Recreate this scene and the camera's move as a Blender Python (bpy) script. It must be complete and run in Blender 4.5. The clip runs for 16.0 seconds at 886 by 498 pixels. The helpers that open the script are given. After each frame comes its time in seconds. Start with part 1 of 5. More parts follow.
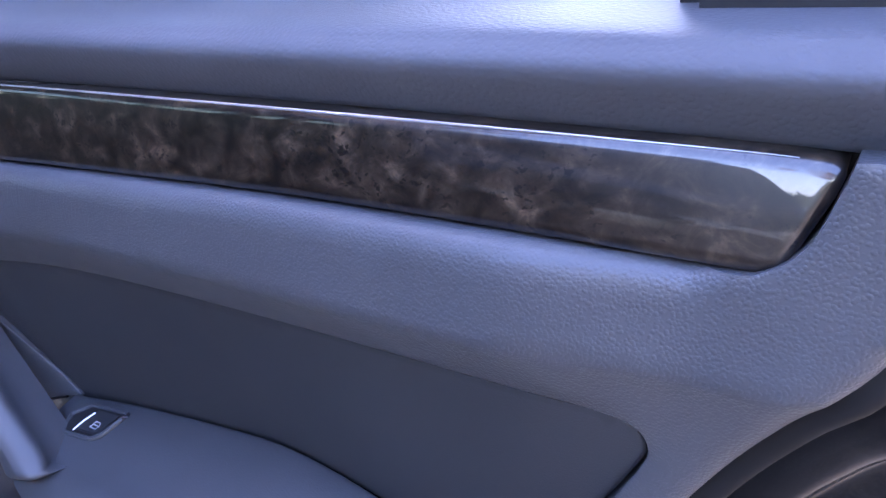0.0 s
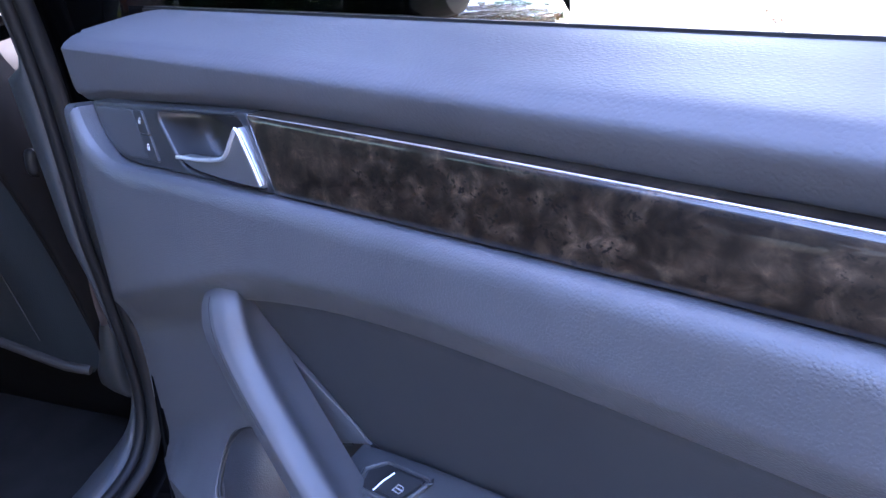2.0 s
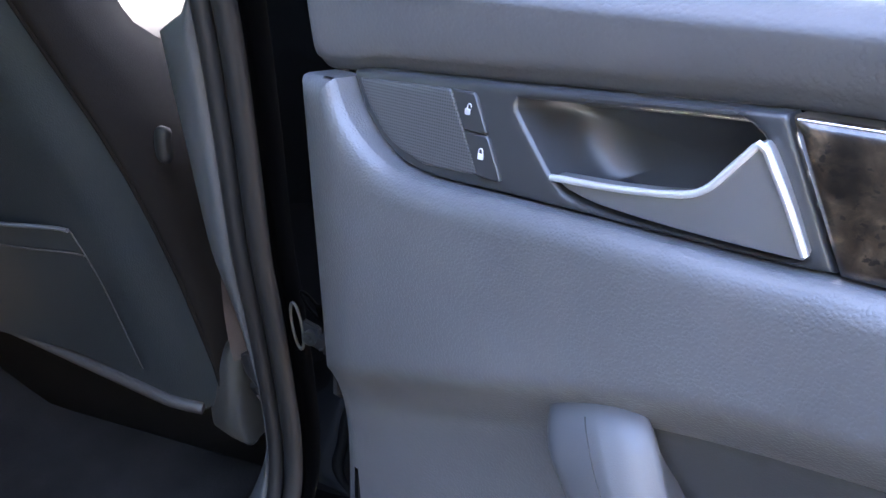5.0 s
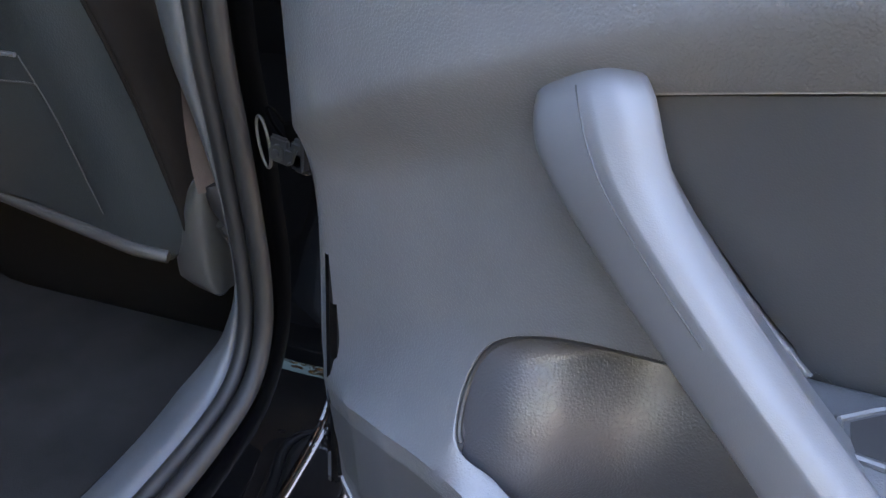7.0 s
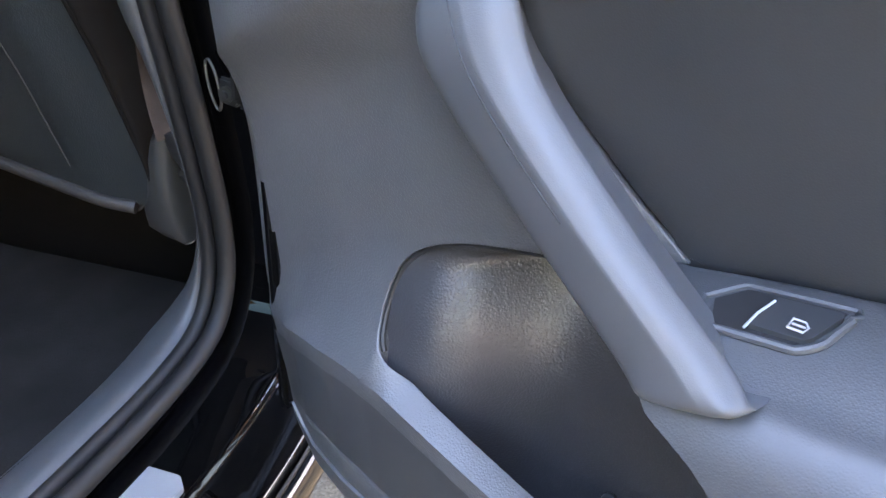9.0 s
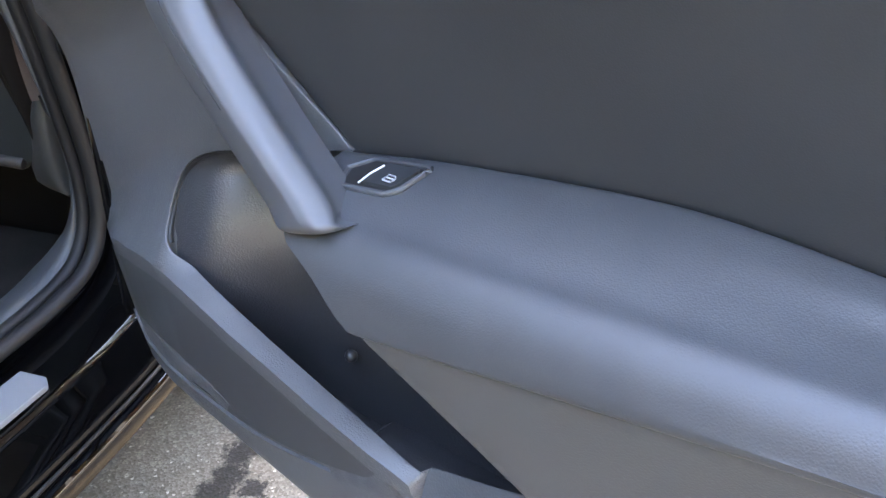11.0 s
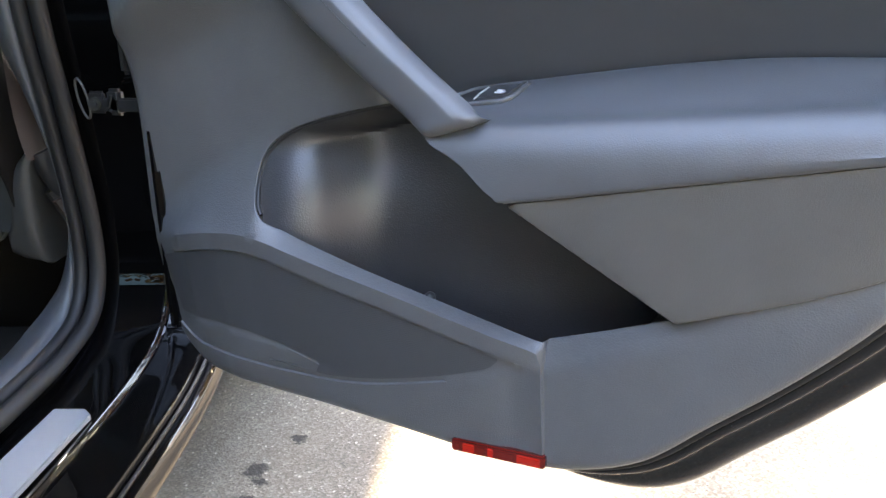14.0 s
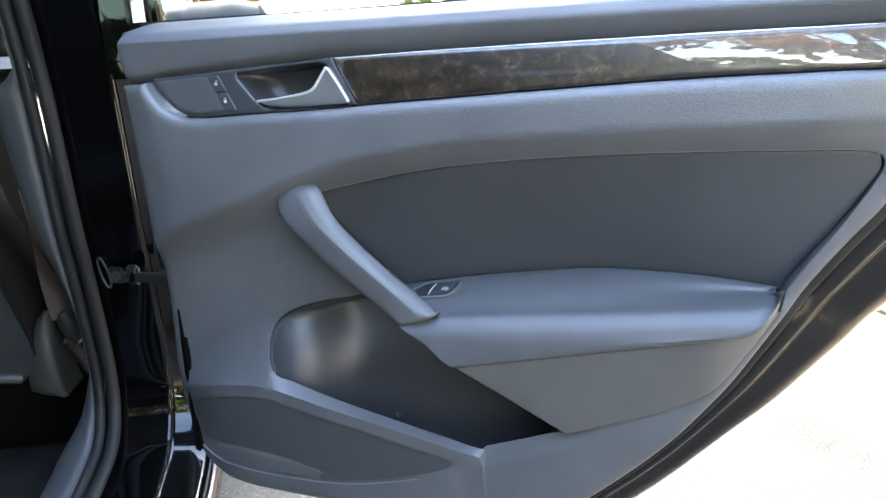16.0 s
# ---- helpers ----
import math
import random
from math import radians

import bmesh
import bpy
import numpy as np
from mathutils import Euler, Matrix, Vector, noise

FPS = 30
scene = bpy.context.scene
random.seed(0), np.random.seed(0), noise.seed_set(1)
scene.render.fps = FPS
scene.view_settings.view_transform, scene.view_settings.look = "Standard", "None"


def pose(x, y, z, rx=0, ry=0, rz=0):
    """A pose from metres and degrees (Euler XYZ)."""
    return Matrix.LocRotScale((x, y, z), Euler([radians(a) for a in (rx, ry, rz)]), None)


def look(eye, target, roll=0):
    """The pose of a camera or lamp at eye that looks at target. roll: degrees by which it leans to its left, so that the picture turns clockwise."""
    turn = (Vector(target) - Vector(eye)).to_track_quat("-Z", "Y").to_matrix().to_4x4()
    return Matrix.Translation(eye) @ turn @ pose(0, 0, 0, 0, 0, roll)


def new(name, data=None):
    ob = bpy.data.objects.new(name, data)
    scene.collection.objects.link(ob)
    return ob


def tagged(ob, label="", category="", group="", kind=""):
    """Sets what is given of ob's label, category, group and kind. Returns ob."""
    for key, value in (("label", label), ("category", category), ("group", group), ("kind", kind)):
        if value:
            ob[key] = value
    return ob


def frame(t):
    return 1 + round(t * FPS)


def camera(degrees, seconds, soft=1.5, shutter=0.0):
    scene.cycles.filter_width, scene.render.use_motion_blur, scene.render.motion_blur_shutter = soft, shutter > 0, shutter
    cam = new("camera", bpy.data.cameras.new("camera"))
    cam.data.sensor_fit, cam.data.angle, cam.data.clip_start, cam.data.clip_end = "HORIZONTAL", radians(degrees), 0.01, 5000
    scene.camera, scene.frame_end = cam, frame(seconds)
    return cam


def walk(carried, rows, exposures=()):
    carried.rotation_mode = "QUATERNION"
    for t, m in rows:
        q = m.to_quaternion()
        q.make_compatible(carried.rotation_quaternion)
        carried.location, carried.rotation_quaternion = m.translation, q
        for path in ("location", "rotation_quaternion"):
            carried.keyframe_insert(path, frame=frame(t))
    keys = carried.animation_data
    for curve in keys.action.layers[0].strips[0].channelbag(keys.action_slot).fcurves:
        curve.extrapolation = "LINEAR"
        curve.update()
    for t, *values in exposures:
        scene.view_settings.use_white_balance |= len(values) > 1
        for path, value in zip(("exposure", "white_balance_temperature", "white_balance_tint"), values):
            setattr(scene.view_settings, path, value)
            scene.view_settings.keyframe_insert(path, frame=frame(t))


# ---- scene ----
cam = camera(61.0, 16.0)
PATH = [
    (0, (0.634, -0.292, 1.053), (-0.346, 1.318, 0.385), -1.2),
    (0.5, (0.598, -0.286, 1.053), (-0.435, 1.292, 0.387), -0.4),
    (1, (0.528, -0.303, 1.062), (-0.57, 1.224, 0.383), -0.3),
    (1.5, (0.488, -0.309, 1.078), (-0.679, 1.171, 0.407), -0.3),
    (2, (0.446, -0.319, 1.088), (-0.791, 1.091, 0.395), -0.6),
    (2.5, (0.361, -0.341, 1.098), (-0.902, 1.042, 0.396), -0.5),
    (3, (0.267, -0.347, 1.086), (-1.012, 1.006, 0.356), 0.2),
    (3.5, (0.187, -0.327, 1.075), (-1.091, 1.024, 0.34), 1.0),
    (6, (0.064, -0.296, 0.992), (-1.137, 1.121, 0.249), 4.1),
    (6.5, (0.074, -0.306, 0.949), (-1.098, 1.11, 0.161), 4.2),
    (7, (0.09, -0.305, 0.908), (-1.065, 1.088, 0.056), 3.4),
    (7.5, (0.115, -0.3, 0.893), (-1.038, 1.085, 0.025), 3.0),
    (8, (0.132, -0.297, 0.88), (-1.019, 1.08, -0.002), 2.6),
    (10.5, (0.305, -0.29, 0.89), (-0.84, 1.062, -0.036), 0.9),
    (11, (0.4, -0.307, 0.887), (-0.698, 1.096, -0.024), 1.7),
    (11.5, (0.47, -0.317, 0.874), (-0.615, 1.116, -0.003), 1.1),
    (12, (0.506, -0.337, 0.852), (-0.584, 1.103, -0.007), 0.6),
    (12.5, (0.497, -0.384, 0.784), (-0.567, 1.087, -0.054), -0.3),
    (13, (0.42, -0.431, 0.722), (-0.573, 1.147, -0.002), -0.6),
    (13.5, (0.344, -0.497, 0.716), (-0.542, 1.191, 0.115), -1.6),
    (14, (0.313, -0.566, 0.754), (-0.49, 1.181, 0.204), -1.2),
    (14.5, (0.335, -0.619, 0.855), (-0.452, 1.124, 0.27), -1.8),
    (15, (0.35, -0.717, 0.92), (-0.343, 1.061, 0.321), -3.5),
    (15.5, (0.352, -0.792, 0.957), (-0.242, 1.045, 0.434), -2.8),
    (16, (0.346, -0.841, 0.982), (-0.192, 1.024, 0.5), -2.8),
]
EXPOSURES = [
    (0.0, 4.35, 5900, 38),
    (0.7, 4.40, 5900, 36),
    (1.5, 4.62, 5880, 33),
    (3.5, 4.95, 5800, 32),
    (5.8, 5.54, 7500, 18),
    (8.2, 5.62, 7800, 19),
    (11.0, 5.32, 7900, 17),
    (12.5, 4.90, 8400, 16),
    (13.0, 4.58, 8550, 16),
    (13.5, 4.84, 8300, 16),
    (14.5, 5.31, 7900, 13),
    (16.0, 5.17, 7420, 11),
]
walk(cam, [(t, look(eye, target, roll)) for t, eye, target, roll in PATH], EXPOSURES)

# ---- light ----
FORE = Vector((-0.385, 0.923, 0.0))   # the car's own forward, outward and up
OUT = Vector((0.923, 0.385, 0.0))
SUN_EL = radians(48)
sun_flat = (OUT * -0.15 + FORE * 0.99).normalized()
SUN_DIR = Vector((sun_flat.x * math.cos(SUN_EL), sun_flat.y * math.cos(SUN_EL), math.sin(SUN_EL)))
world = bpy.data.worlds.new("sky")
world.use_nodes = True
scene.world = world
wn = world.node_tree.nodes
sky = wn.new("ShaderNodeTexSky")
sky.sky_type, sky.sun_disc = "NISHITA", False
sky.sun_elevation, sky.sun_rotation = SUN_EL, math.atan2(SUN_DIR.x, SUN_DIR.y)
wn["Background"].inputs["Strength"].default_value = 0.15
world.node_tree.links.new(sky.outputs["Color"], wn["Background"].inputs["Color"])
lamp = bpy.data.lights.new("sun", "SUN")
lamp.energy, lamp.angle, lamp.color = 1.55, radians(2.2), (1.0, 0.89, 0.72)
sun = new("sun", lamp)
sun.matrix_world = look(SUN_DIR * 20, (0, 0, 0))


# ---- materials ----
def material(name, colour, rough=0.5, metal=0.0, coat=0.0, coat_rough=0.03, spec=0.5):
    m = bpy.data.materials.new(name)
    m.use_nodes = True
    b = m.node_tree.nodes["Principled BSDF"]
    b.inputs["Base Color"].default_value = (*colour, 1)
    b.inputs["Roughness"].default_value, b.inputs["Metallic"].default_value = rough, metal
    b.inputs["Coat Weight"].default_value, b.inputs["Coat Roughness"].default_value = coat, coat_rough
    b.inputs["Specular IOR Level"].default_value = spec
    return m, m.node_tree.nodes, m.node_tree.links, b


def coords(nodes, links, scale=(1, 1, 1)):
    tc, mp = nodes.new("ShaderNodeTexCoord"), nodes.new("ShaderNodeMapping")
    mp.inputs["Scale"].default_value = scale
    links.new(tc.outputs["Object"], mp.inputs["Vector"])
    return mp.outputs["Vector"]


def noise_tex(nodes, links, vec, scale, detail=4.0, rough=0.55, distort=0.0):
    n = nodes.new("ShaderNodeTexNoise")
    n.inputs["Scale"].default_value, n.inputs["Detail"].default_value = scale, detail
    n.inputs["Roughness"].default_value, n.inputs["Distortion"].default_value = rough, distort
    links.new(vec, n.inputs["Vector"])
    return n


def ramp(nodes, links, fac, stops):
    r = nodes.new("ShaderNodeValToRGB")
    while len(r.color_ramp.elements) < len(stops):
        r.color_ramp.elements.new(0.5)
    for e, (p, c) in zip(r.color_ramp.elements, stops):
        e.position, e.color = p, (*c, 1) if len(c) == 3 else c
    links.new(fac, r.inputs["Fac"])
    return r.outputs["Color"]


def bump(nodes, links, height, shader, strength, distance, after=None):
    b = nodes.new("ShaderNodeBump")
    b.inputs["Strength"].default_value, b.inputs["Distance"].default_value = strength, distance
    links.new(height, b.inputs["Height"])
    if after is not None:
        links.new(after, b.inputs["Normal"])
    links.new(b.outputs["Normal"], shader.inputs["Normal"])
    return b.outputs["Normal"]


def grained(name, colour, cell, depth, rough, wear=0.12, spec=0.5):
    """Moulded plastic or leather with a pebbled grain; cell: grain size in metres."""
    m, n, l, b = material(name, colour, rough, spec=spec)
    vec = coords(n, l)
    warp = noise_tex(n, l, vec, 0.35 / cell, 2.0)
    add = n.new("ShaderNodeMixRGB")
    add.blend_type = "LINEAR_LIGHT"
    add.inputs["Fac"].default_value = cell * 0.18
    l.new(vec, add.inputs["Color1"]), l.new(warp.outputs["Color"], add.inputs["Color2"])
    v = n.new("ShaderNodeTexVoronoi")
    v.feature, v.inputs["Scale"].default_value = "SMOOTH_F1", 1.0 / cell
    v.inputs["Smoothness"].default_value = 0.2
    l.new(add.outputs["Color"], v.inputs["Vector"])
    inv = ramp(n, l, v.outputs["Distance"], [(0.30, (1, 1, 1)), (0.62, (0, 0, 0))])
    first = bump(n, l, inv, b, 0.55, depth)
    fine = noise_tex(n, l, vec, 2.2 / cell, 3.0)
    bump(n, l, fine.outputs["Fac"], b, 0.15, depth * 0.5, first)
    big = noise_tex(n, l, vec, 9.0, 5.0, 0.6)
    c0 = tuple(c * (1 - wear) for c in colour)
    c1 = tuple(c * (1 + wear) for c in colour)
    l.new(ramp(n, l, big.outputs["Fac"], [(0.3, c0), (0.7, c1)]), b.inputs["Base Color"])
    l.new(ramp(n, l, big.outputs["Fac"], [(0.25, (rough - 0.05,) * 3), (0.75, (rough + 0.06,) * 3)]), b.inputs["Roughness"])
    return m


PLASTIC = (0.075, 0.078, 0.084)
m_panel = grained("grained_door_plastic", PLASTIC, 0.0016, 0.00020, 0.36)
m_pad = grained("soft_pebbled_dash_pad", (0.076, 0.080, 0.089), 0.0026, 0.00018, 0.55, spec=0.32)
m_arm = grained("fine_grain_armrest_vinyl", (0.058, 0.061, 0.066), 0.0012, 0.00010, 0.42)
m_inset = grained("smooth_dark_leatherette", (0.034, 0.037, 0.041), 0.0011, 0.00008, 0.50)
m_card = grained("lower_card_plastic", (0.072, 0.073, 0.074), 0.0012, 0.00014, 0.48)
m_grab = grained("painted_grab_plastic", (0.077, 0.080, 0.087), 0.0008, 0.00004, 0.50, 0.06)
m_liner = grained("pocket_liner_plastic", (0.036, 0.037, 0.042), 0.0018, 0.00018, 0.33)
m_leather = grained("seat_leather", (0.019, 0.023, 0.024), 0.0022, 0.0002, 0.40)
m_seat_side = grained("seat_side_vinyl", (0.009, 0.0075, 0.0065), 0.002, 0.0001, 0.8, spec=0.06)
m_trim = grained("pillar_trim_plastic", (0.042, 0.046, 0.050), 0.0014, 0.00008, 0.5)
m_cover = grained("recliner_cover_plastic", (0.036, 0.036, 0.034), 0.0014, 0.00008, 0.5, spec=0.35)
m_bezel = material("bezel_plastic", (0.028, 0.030, 0.033), 0.36)[0]
# black plastic parts, and the sheet standing for shade at the armrest's end
m_dark = material("black_plastic_and_gap_shade", (0.012, 0.012, 0.013), 0.55)[0]
m_rubber = material("black_door_rubber", (0.012, 0.012, 0.0125), 0.52, spec=0.25)[0]
m_white = material("printed_white", (0.42, 0.43, 0.45), 0.5)[0]
m_piping = material("pale_seam_thread", (0.16, 0.165, 0.17), 0.5)[0]


def make_paint(name="black_car_paint", gloss=1.0):
    m, n, l, b = material(name, (0.0012, 0.0012, 0.0013), 0.3, coat=gloss, coat_rough=0.012, spec=0.02)
    vec = coords(n, l)
    big = noise_tex(n, l, vec, 14.0, 6.0, 0.7)
    l.new(ramp(n, l, big.outputs["Fac"], [(0.45, (0.012,) * 3), (0.8, (0.06,) * 3)]), b.inputs["Coat Roughness"])
    specks = noise_tex(n, l, vec, 260.0, 2.0)
    l.new(ramp(n, l, specks.outputs["Fac"], [(0.76, (0.0012, 0.0012, 0.0013)), (0.80, (0.05, 0.047, 0.042))]), b.inputs["Base Color"])
    return m


def make_chrome(name, colour, rough, metal=1.0):
    m, n, l, b = material(name, colour, rough, metal)
    vec = coords(n, l)
    g = noise_tex(n, l, vec, 900.0, 2.0)
    bump(n, l, g.outputs["Fac"], b, 0.03, 0.0002)
    return m


def make_burl():
    """Dark brown burl veneer under a thick clear lacquer."""
    m, n, l, b = material("lacquered_burl_veneer", (0.03, 0.02, 0.014), 0.32, coat=1.0, coat_rough=0.015)
    vec = coords(n, l, (1.0, 0.3, 1.25))
    swirl = noise_tex(n, l, vec, 64.0, 7.0, 0.64, 0.6)
    base = ramp(n, l, swirl.outputs["Fac"], [(0.36, (0.0075, 0.0052, 0.0038)), (0.47, (0.0205, 0.0142, 0.0094)), (0.56, (0.0350, 0.0256, 0.0175)), (0.68, (0.080, 0.0580, 0.0380))])
    # dark clouds of crowded eyes, with small black pips among them
    cloud = noise_tex(n, l, vec, 46.0, 4.0, 0.6, 0.8)
    shade = ramp(n, l, cloud.outputs["Fac"], [(0.40, (1.2, 1.17, 1.12)), (0.58, (0.58, 0.56, 0.56))])
    dim = n.new("ShaderNodeMixRGB")
    dim.blend_type, dim.inputs["Fac"].default_value = "MULTIPLY", 1.0
    l.new(base, dim.inputs["Color1"]), l.new(shade, dim.inputs["Color2"])
    warp = noise_tex(n, l, vec, 90.0, 4.0)
    add = n.new("ShaderNodeMixRGB")
    add.blend_type, add.inputs["Fac"].default_value = "LINEAR_LIGHT", 0.012
    l.new(vec, add.inputs["Color1"]), l.new(warp.outputs["Color"], add.inputs["Color2"])
    eyes = n.new("ShaderNodeTexVoronoi")
    eyes.inputs["Scale"].default_value = 170.0
    l.new(add.outputs["Color"], eyes.inputs["Vector"])
    where = noise_tex(n, l, vec, 26.0, 3.0)
    dots = ramp(n, l, eyes.outputs["Distance"], [(0.22, (0.92, 0.92, 0.92)), (0.36, (0, 0, 0))])
    zone = ramp(n, l, where.outputs["Fac"], [(0.42, (0, 0, 0)), (0.48, (1, 1, 1))])
    mul = n.new("ShaderNodeMixRGB")
    mul.blend_type, mul.inputs["Fac"].default_value = "MULTIPLY", 1.0
    l.new(dots, mul.inputs["Color1"]), l.new(zone, mul.inputs["Color2"])
    mix = n.new("ShaderNodeMixRGB")
    mix.inputs["Color2"].default_value = (0.002, 0.0016, 0.0018, 1)
    l.new(mul.outputs["Color"], mix.inputs["Fac"]), l.new(dim.outputs["Color"], mix.inputs["Color1"])
    l.new(mix.outputs["Color"], b.inputs["Base Color"])
    return m


def make_grille(name="perforated_grille", axes=(("X", 0.0016), ("Z", 0.0019)), edge=0.55, tones=((0.050, 0.053, 0.058), (0.022, 0.023, 0.026))):
    """Perforated plastic: rows of tiny holes, or of ribs."""
    m, n, l, b = material(name, (0.05, 0.053, 0.058), 0.42)
    tc = n.new("ShaderNodeTexCoord")
    sep = n.new("ShaderNodeSeparateXYZ")
    l.new(tc.outputs["Object"], sep.inputs["Vector"])
    waves = []
    for axis, size in axes:
        a, s = n.new("ShaderNodeMath"), n.new("ShaderNodeMath")
        a.operation, a.inputs[1].default_value = "MULTIPLY", 2 * math.pi / size
        s.operation = "SINE"
        l.new(sep.outputs[axis], a.inputs[0]), l.new(a.outputs[0], s.inputs[0])
        waves.append(s)
    both = n.new("ShaderNodeMath")
    both.operation = "ADD"
    both.inputs[1].default_value = 0.0
    for k, w in enumerate(waves):
        l.new(w.outputs[0], both.inputs[k])
    hole = n.new("ShaderNodeMath")
    hole.operation, hole.inputs[1].default_value = "GREATER_THAN", edge
    l.new(both.outputs[0], hole.inputs[0])
    l.new(ramp(n, l, hole.outputs[0], [(0.0, tones[0]), (1.0, tones[1])]), b.inputs["Base Color"])
    bump(n, l, hole.outputs[0], b, 0.25, -0.0003)
    return m


def make_asphalt():
    m, n, l, b = material("worn_asphalt", (0.1, 0.095, 0.09), 0.85, spec=0.3)
    vec = coords(n, l)
    grit = n.new("ShaderNodeTexVoronoi")
    grit.inputs["Scale"].default_value = 260.0
    l.new(vec, grit.inputs["Vector"])
    tone = ramp(n, l, grit.outputs["Color"], [(0.10, (0.084, 0.076, 0.062)), (0.60, (0.136, 0.125, 0.102)), (0.88, (0.185, 0.171, 0.142)), (0.97, (0.42, 0.39, 0.34))])
    big = noise_tex(n, l, vec, 3.0, 6.0, 0.65)
    dirt = ramp(n, l, big.outputs["Fac"], [(0.3, (0.65, 0.63, 0.60)), (0.7, (1.1, 1.06, 1.0))])
    mul = n.new("ShaderNodeMixRGB")
    mul.blend_type, mul.inputs["Fac"].default_value = "MULTIPLY", 1.0
    l.new(tone, mul.inputs["Color1"]), l.new(dirt, mul.inputs["Color2"])
    # oil drips beside the sill
    warp = noise_tex(n, l, vec, 46.0, 8.0, 0.78)
    add = n.new("ShaderNodeMixRGB")
    add.blend_type, add.inputs["Fac"].default_value = "LINEAR_LIGHT", 0.045
    l.new(vec, add.inputs["Color1"]), l.new(warp.outputs["Color"], add.inputs["Color2"])
    total = None
    for x, y, r in ((-0.505, 0.385, 0.026), (-0.480, 0.355, 0.018), (-0.465, 0.290, 0.026), (-0.452, 0.250, 0.034), (-0.425, 0.205, 0.034), (-0.408, 0.160, 0.036), (-0.372, 0.212, 0.026), (-0.315, 0.200, 0.020), (-0.495, 0.505, 0.018)):
        d = n.new("ShaderNodeVectorMath")
        d.operation = "DISTANCE"
        d.inputs[1].default_value = (x, y, 0.0)
        l.new(add.outputs["Color"], d.inputs[0])
        k = n.new("ShaderNodeMapRange")
        k.inputs["From Min"].default_value, k.inputs["From Max"].default_value = r * 0.72, r * 1.06
        k.inputs["To Min"].default_value, k.inputs["To Max"].default_value = 0.97, 0.0
        l.new(d.outputs["Value"], k.inputs["Value"])
        if total is None:
            total = k.outputs["Result"]
        else:
            mx = n.new("ShaderNodeMath")
            mx.operation = "MAXIMUM"
            l.new(total, mx.inputs[0]), l.new(k.outputs["Result"], mx.inputs[1])
            total = mx.outputs[0]
    mix = n.new("ShaderNodeMixRGB")
    oil = n.new("ShaderNodeMixRGB")
    oil.blend_type, oil.inputs["Fac"].default_value = "MULTIPLY", 1.0
    oil.inputs["Color2"].default_value = (0.11, 0.11, 0.115, 1)
    l.new(tone, oil.inputs["Color1"]), l.new(oil.outputs["Color"], mix.inputs["Color2"])
    l.new(total, mix.inputs["Fac"]), l.new(mul.outputs["Color"], mix.inputs["Color1"])
    l.new(mix.outputs["Color"], b.inputs["Base Color"])
    bump(n, l, grit.outputs["Distance"], b, 0.35, 0.0015)
    return m


def make_carpet():
    m, n, l, b = material("charcoal_carpet", (0.022, 0.022, 0.023), 0.95, spec=0.1)
    vec = coords(n, l)
    f = noise_tex(n, l, vec, 420.0, 4.0, 0.7)
    big = noise_tex(n, l, vec, 7.0, 5.0)
    l.new(ramp(n, l, big.outputs["Fac"], [(0.3, (0.015, 0.0138, 0.0128)), (0.7, (0.032, 0.0295, 0.0275))]), b.inputs["Base Color"])
    bump(n, l, f.outputs["Fac"], b, 0.8, 0.002)
    return m


def make_glass(name="tinted_window_glass", tint=(0.86, 0.90, 0.88)):
    m = bpy.data.materials.new(name)
    m.use_nodes = True
    n, l = m.node_tree.nodes, m.node_tree.links
    n.remove(n["Principled BSDF"])
    mix, clear, gloss, fr = (n.new("ShaderNode" + k) for k in ("MixShader", "BsdfTransparent", "BsdfGlossy", "Fresnel"))
    clear.inputs["Color"].default_value = (*tint, 1)
    gloss.inputs["Roughness"].default_value = 0.01
    fr.inputs["IOR"].default_value = 1.45
    l.new(fr.outputs[0], mix.inputs[0]), l.new(clear.outputs[0], mix.inputs[1]), l.new(gloss.outputs[0], mix.inputs[2])
    l.new(mix.outputs[0], n["Material Output"].inputs["Surface"])
    return m


def leafy(name, a, b_, rough=0.6):
    m, n, l, b = material(name, a, rough)
    info = n.new("ShaderNodeNewGeometry")
    l.new(ramp(n, l, info.outputs["Random Per Island"], [(0.0, a), (1.0, b_)]), b.inputs["Base Color"])
    b.inputs["Transmission Weight"].default_value = 0.0
    return m


m_jamb = make_paint("dusty_black_jamb_paint", 0.8)
m_paint, m_burl, m_grille = make_paint(), make_burl(), make_grille()
m_ribs = make_grille("dotted_grille", (("X", 0.0017), ("Z", 0.0017)), 0.5, ((0.062, 0.066, 0.072), (0.018, 0.019, 0.021)))
m_chrome = make_chrome("satin_chrome", (0.40, 0.41, 0.43), 0.34, 0.85)
m_bright = make_chrome("bright_chrome", (0.88, 0.89, 0.90), 0.28, 0.75)
m_steel = material("zinc_plated_steel", (0.032, 0.032, 0.029), 0.42, 0.35)[0]
m_plate = material("brushed_sill_aluminium", (0.30, 0.32, 0.34), 0.42, 0.55)[0]
m_asphalt, m_carpet, m_glass = make_asphalt(), make_carpet(), make_glass()
m_belt = grained("brown_grey_belt_webbing", (0.050, 0.034, 0.027), 0.0015, 0.0003, 0.7)
m_red = material("red_reflector_plastic", (0.34, 0.012, 0.006), 0.18, coat=0.6)[0]
m_red_dim = material("dark_red_reflector", (0.10, 0.006, 0.004), 0.25, coat=0.6)[0]
m_tint = make_glass("tinted_far_glass", (0.13, 0.17, 0.155))
m_hem = material("pale_hem_thread", (0.085, 0.090, 0.096), 0.45)[0]
m_hem_leather = grained("brown_grey_hem_leather", (0.040, 0.037, 0.034), 0.002, 0.0002, 0.5)
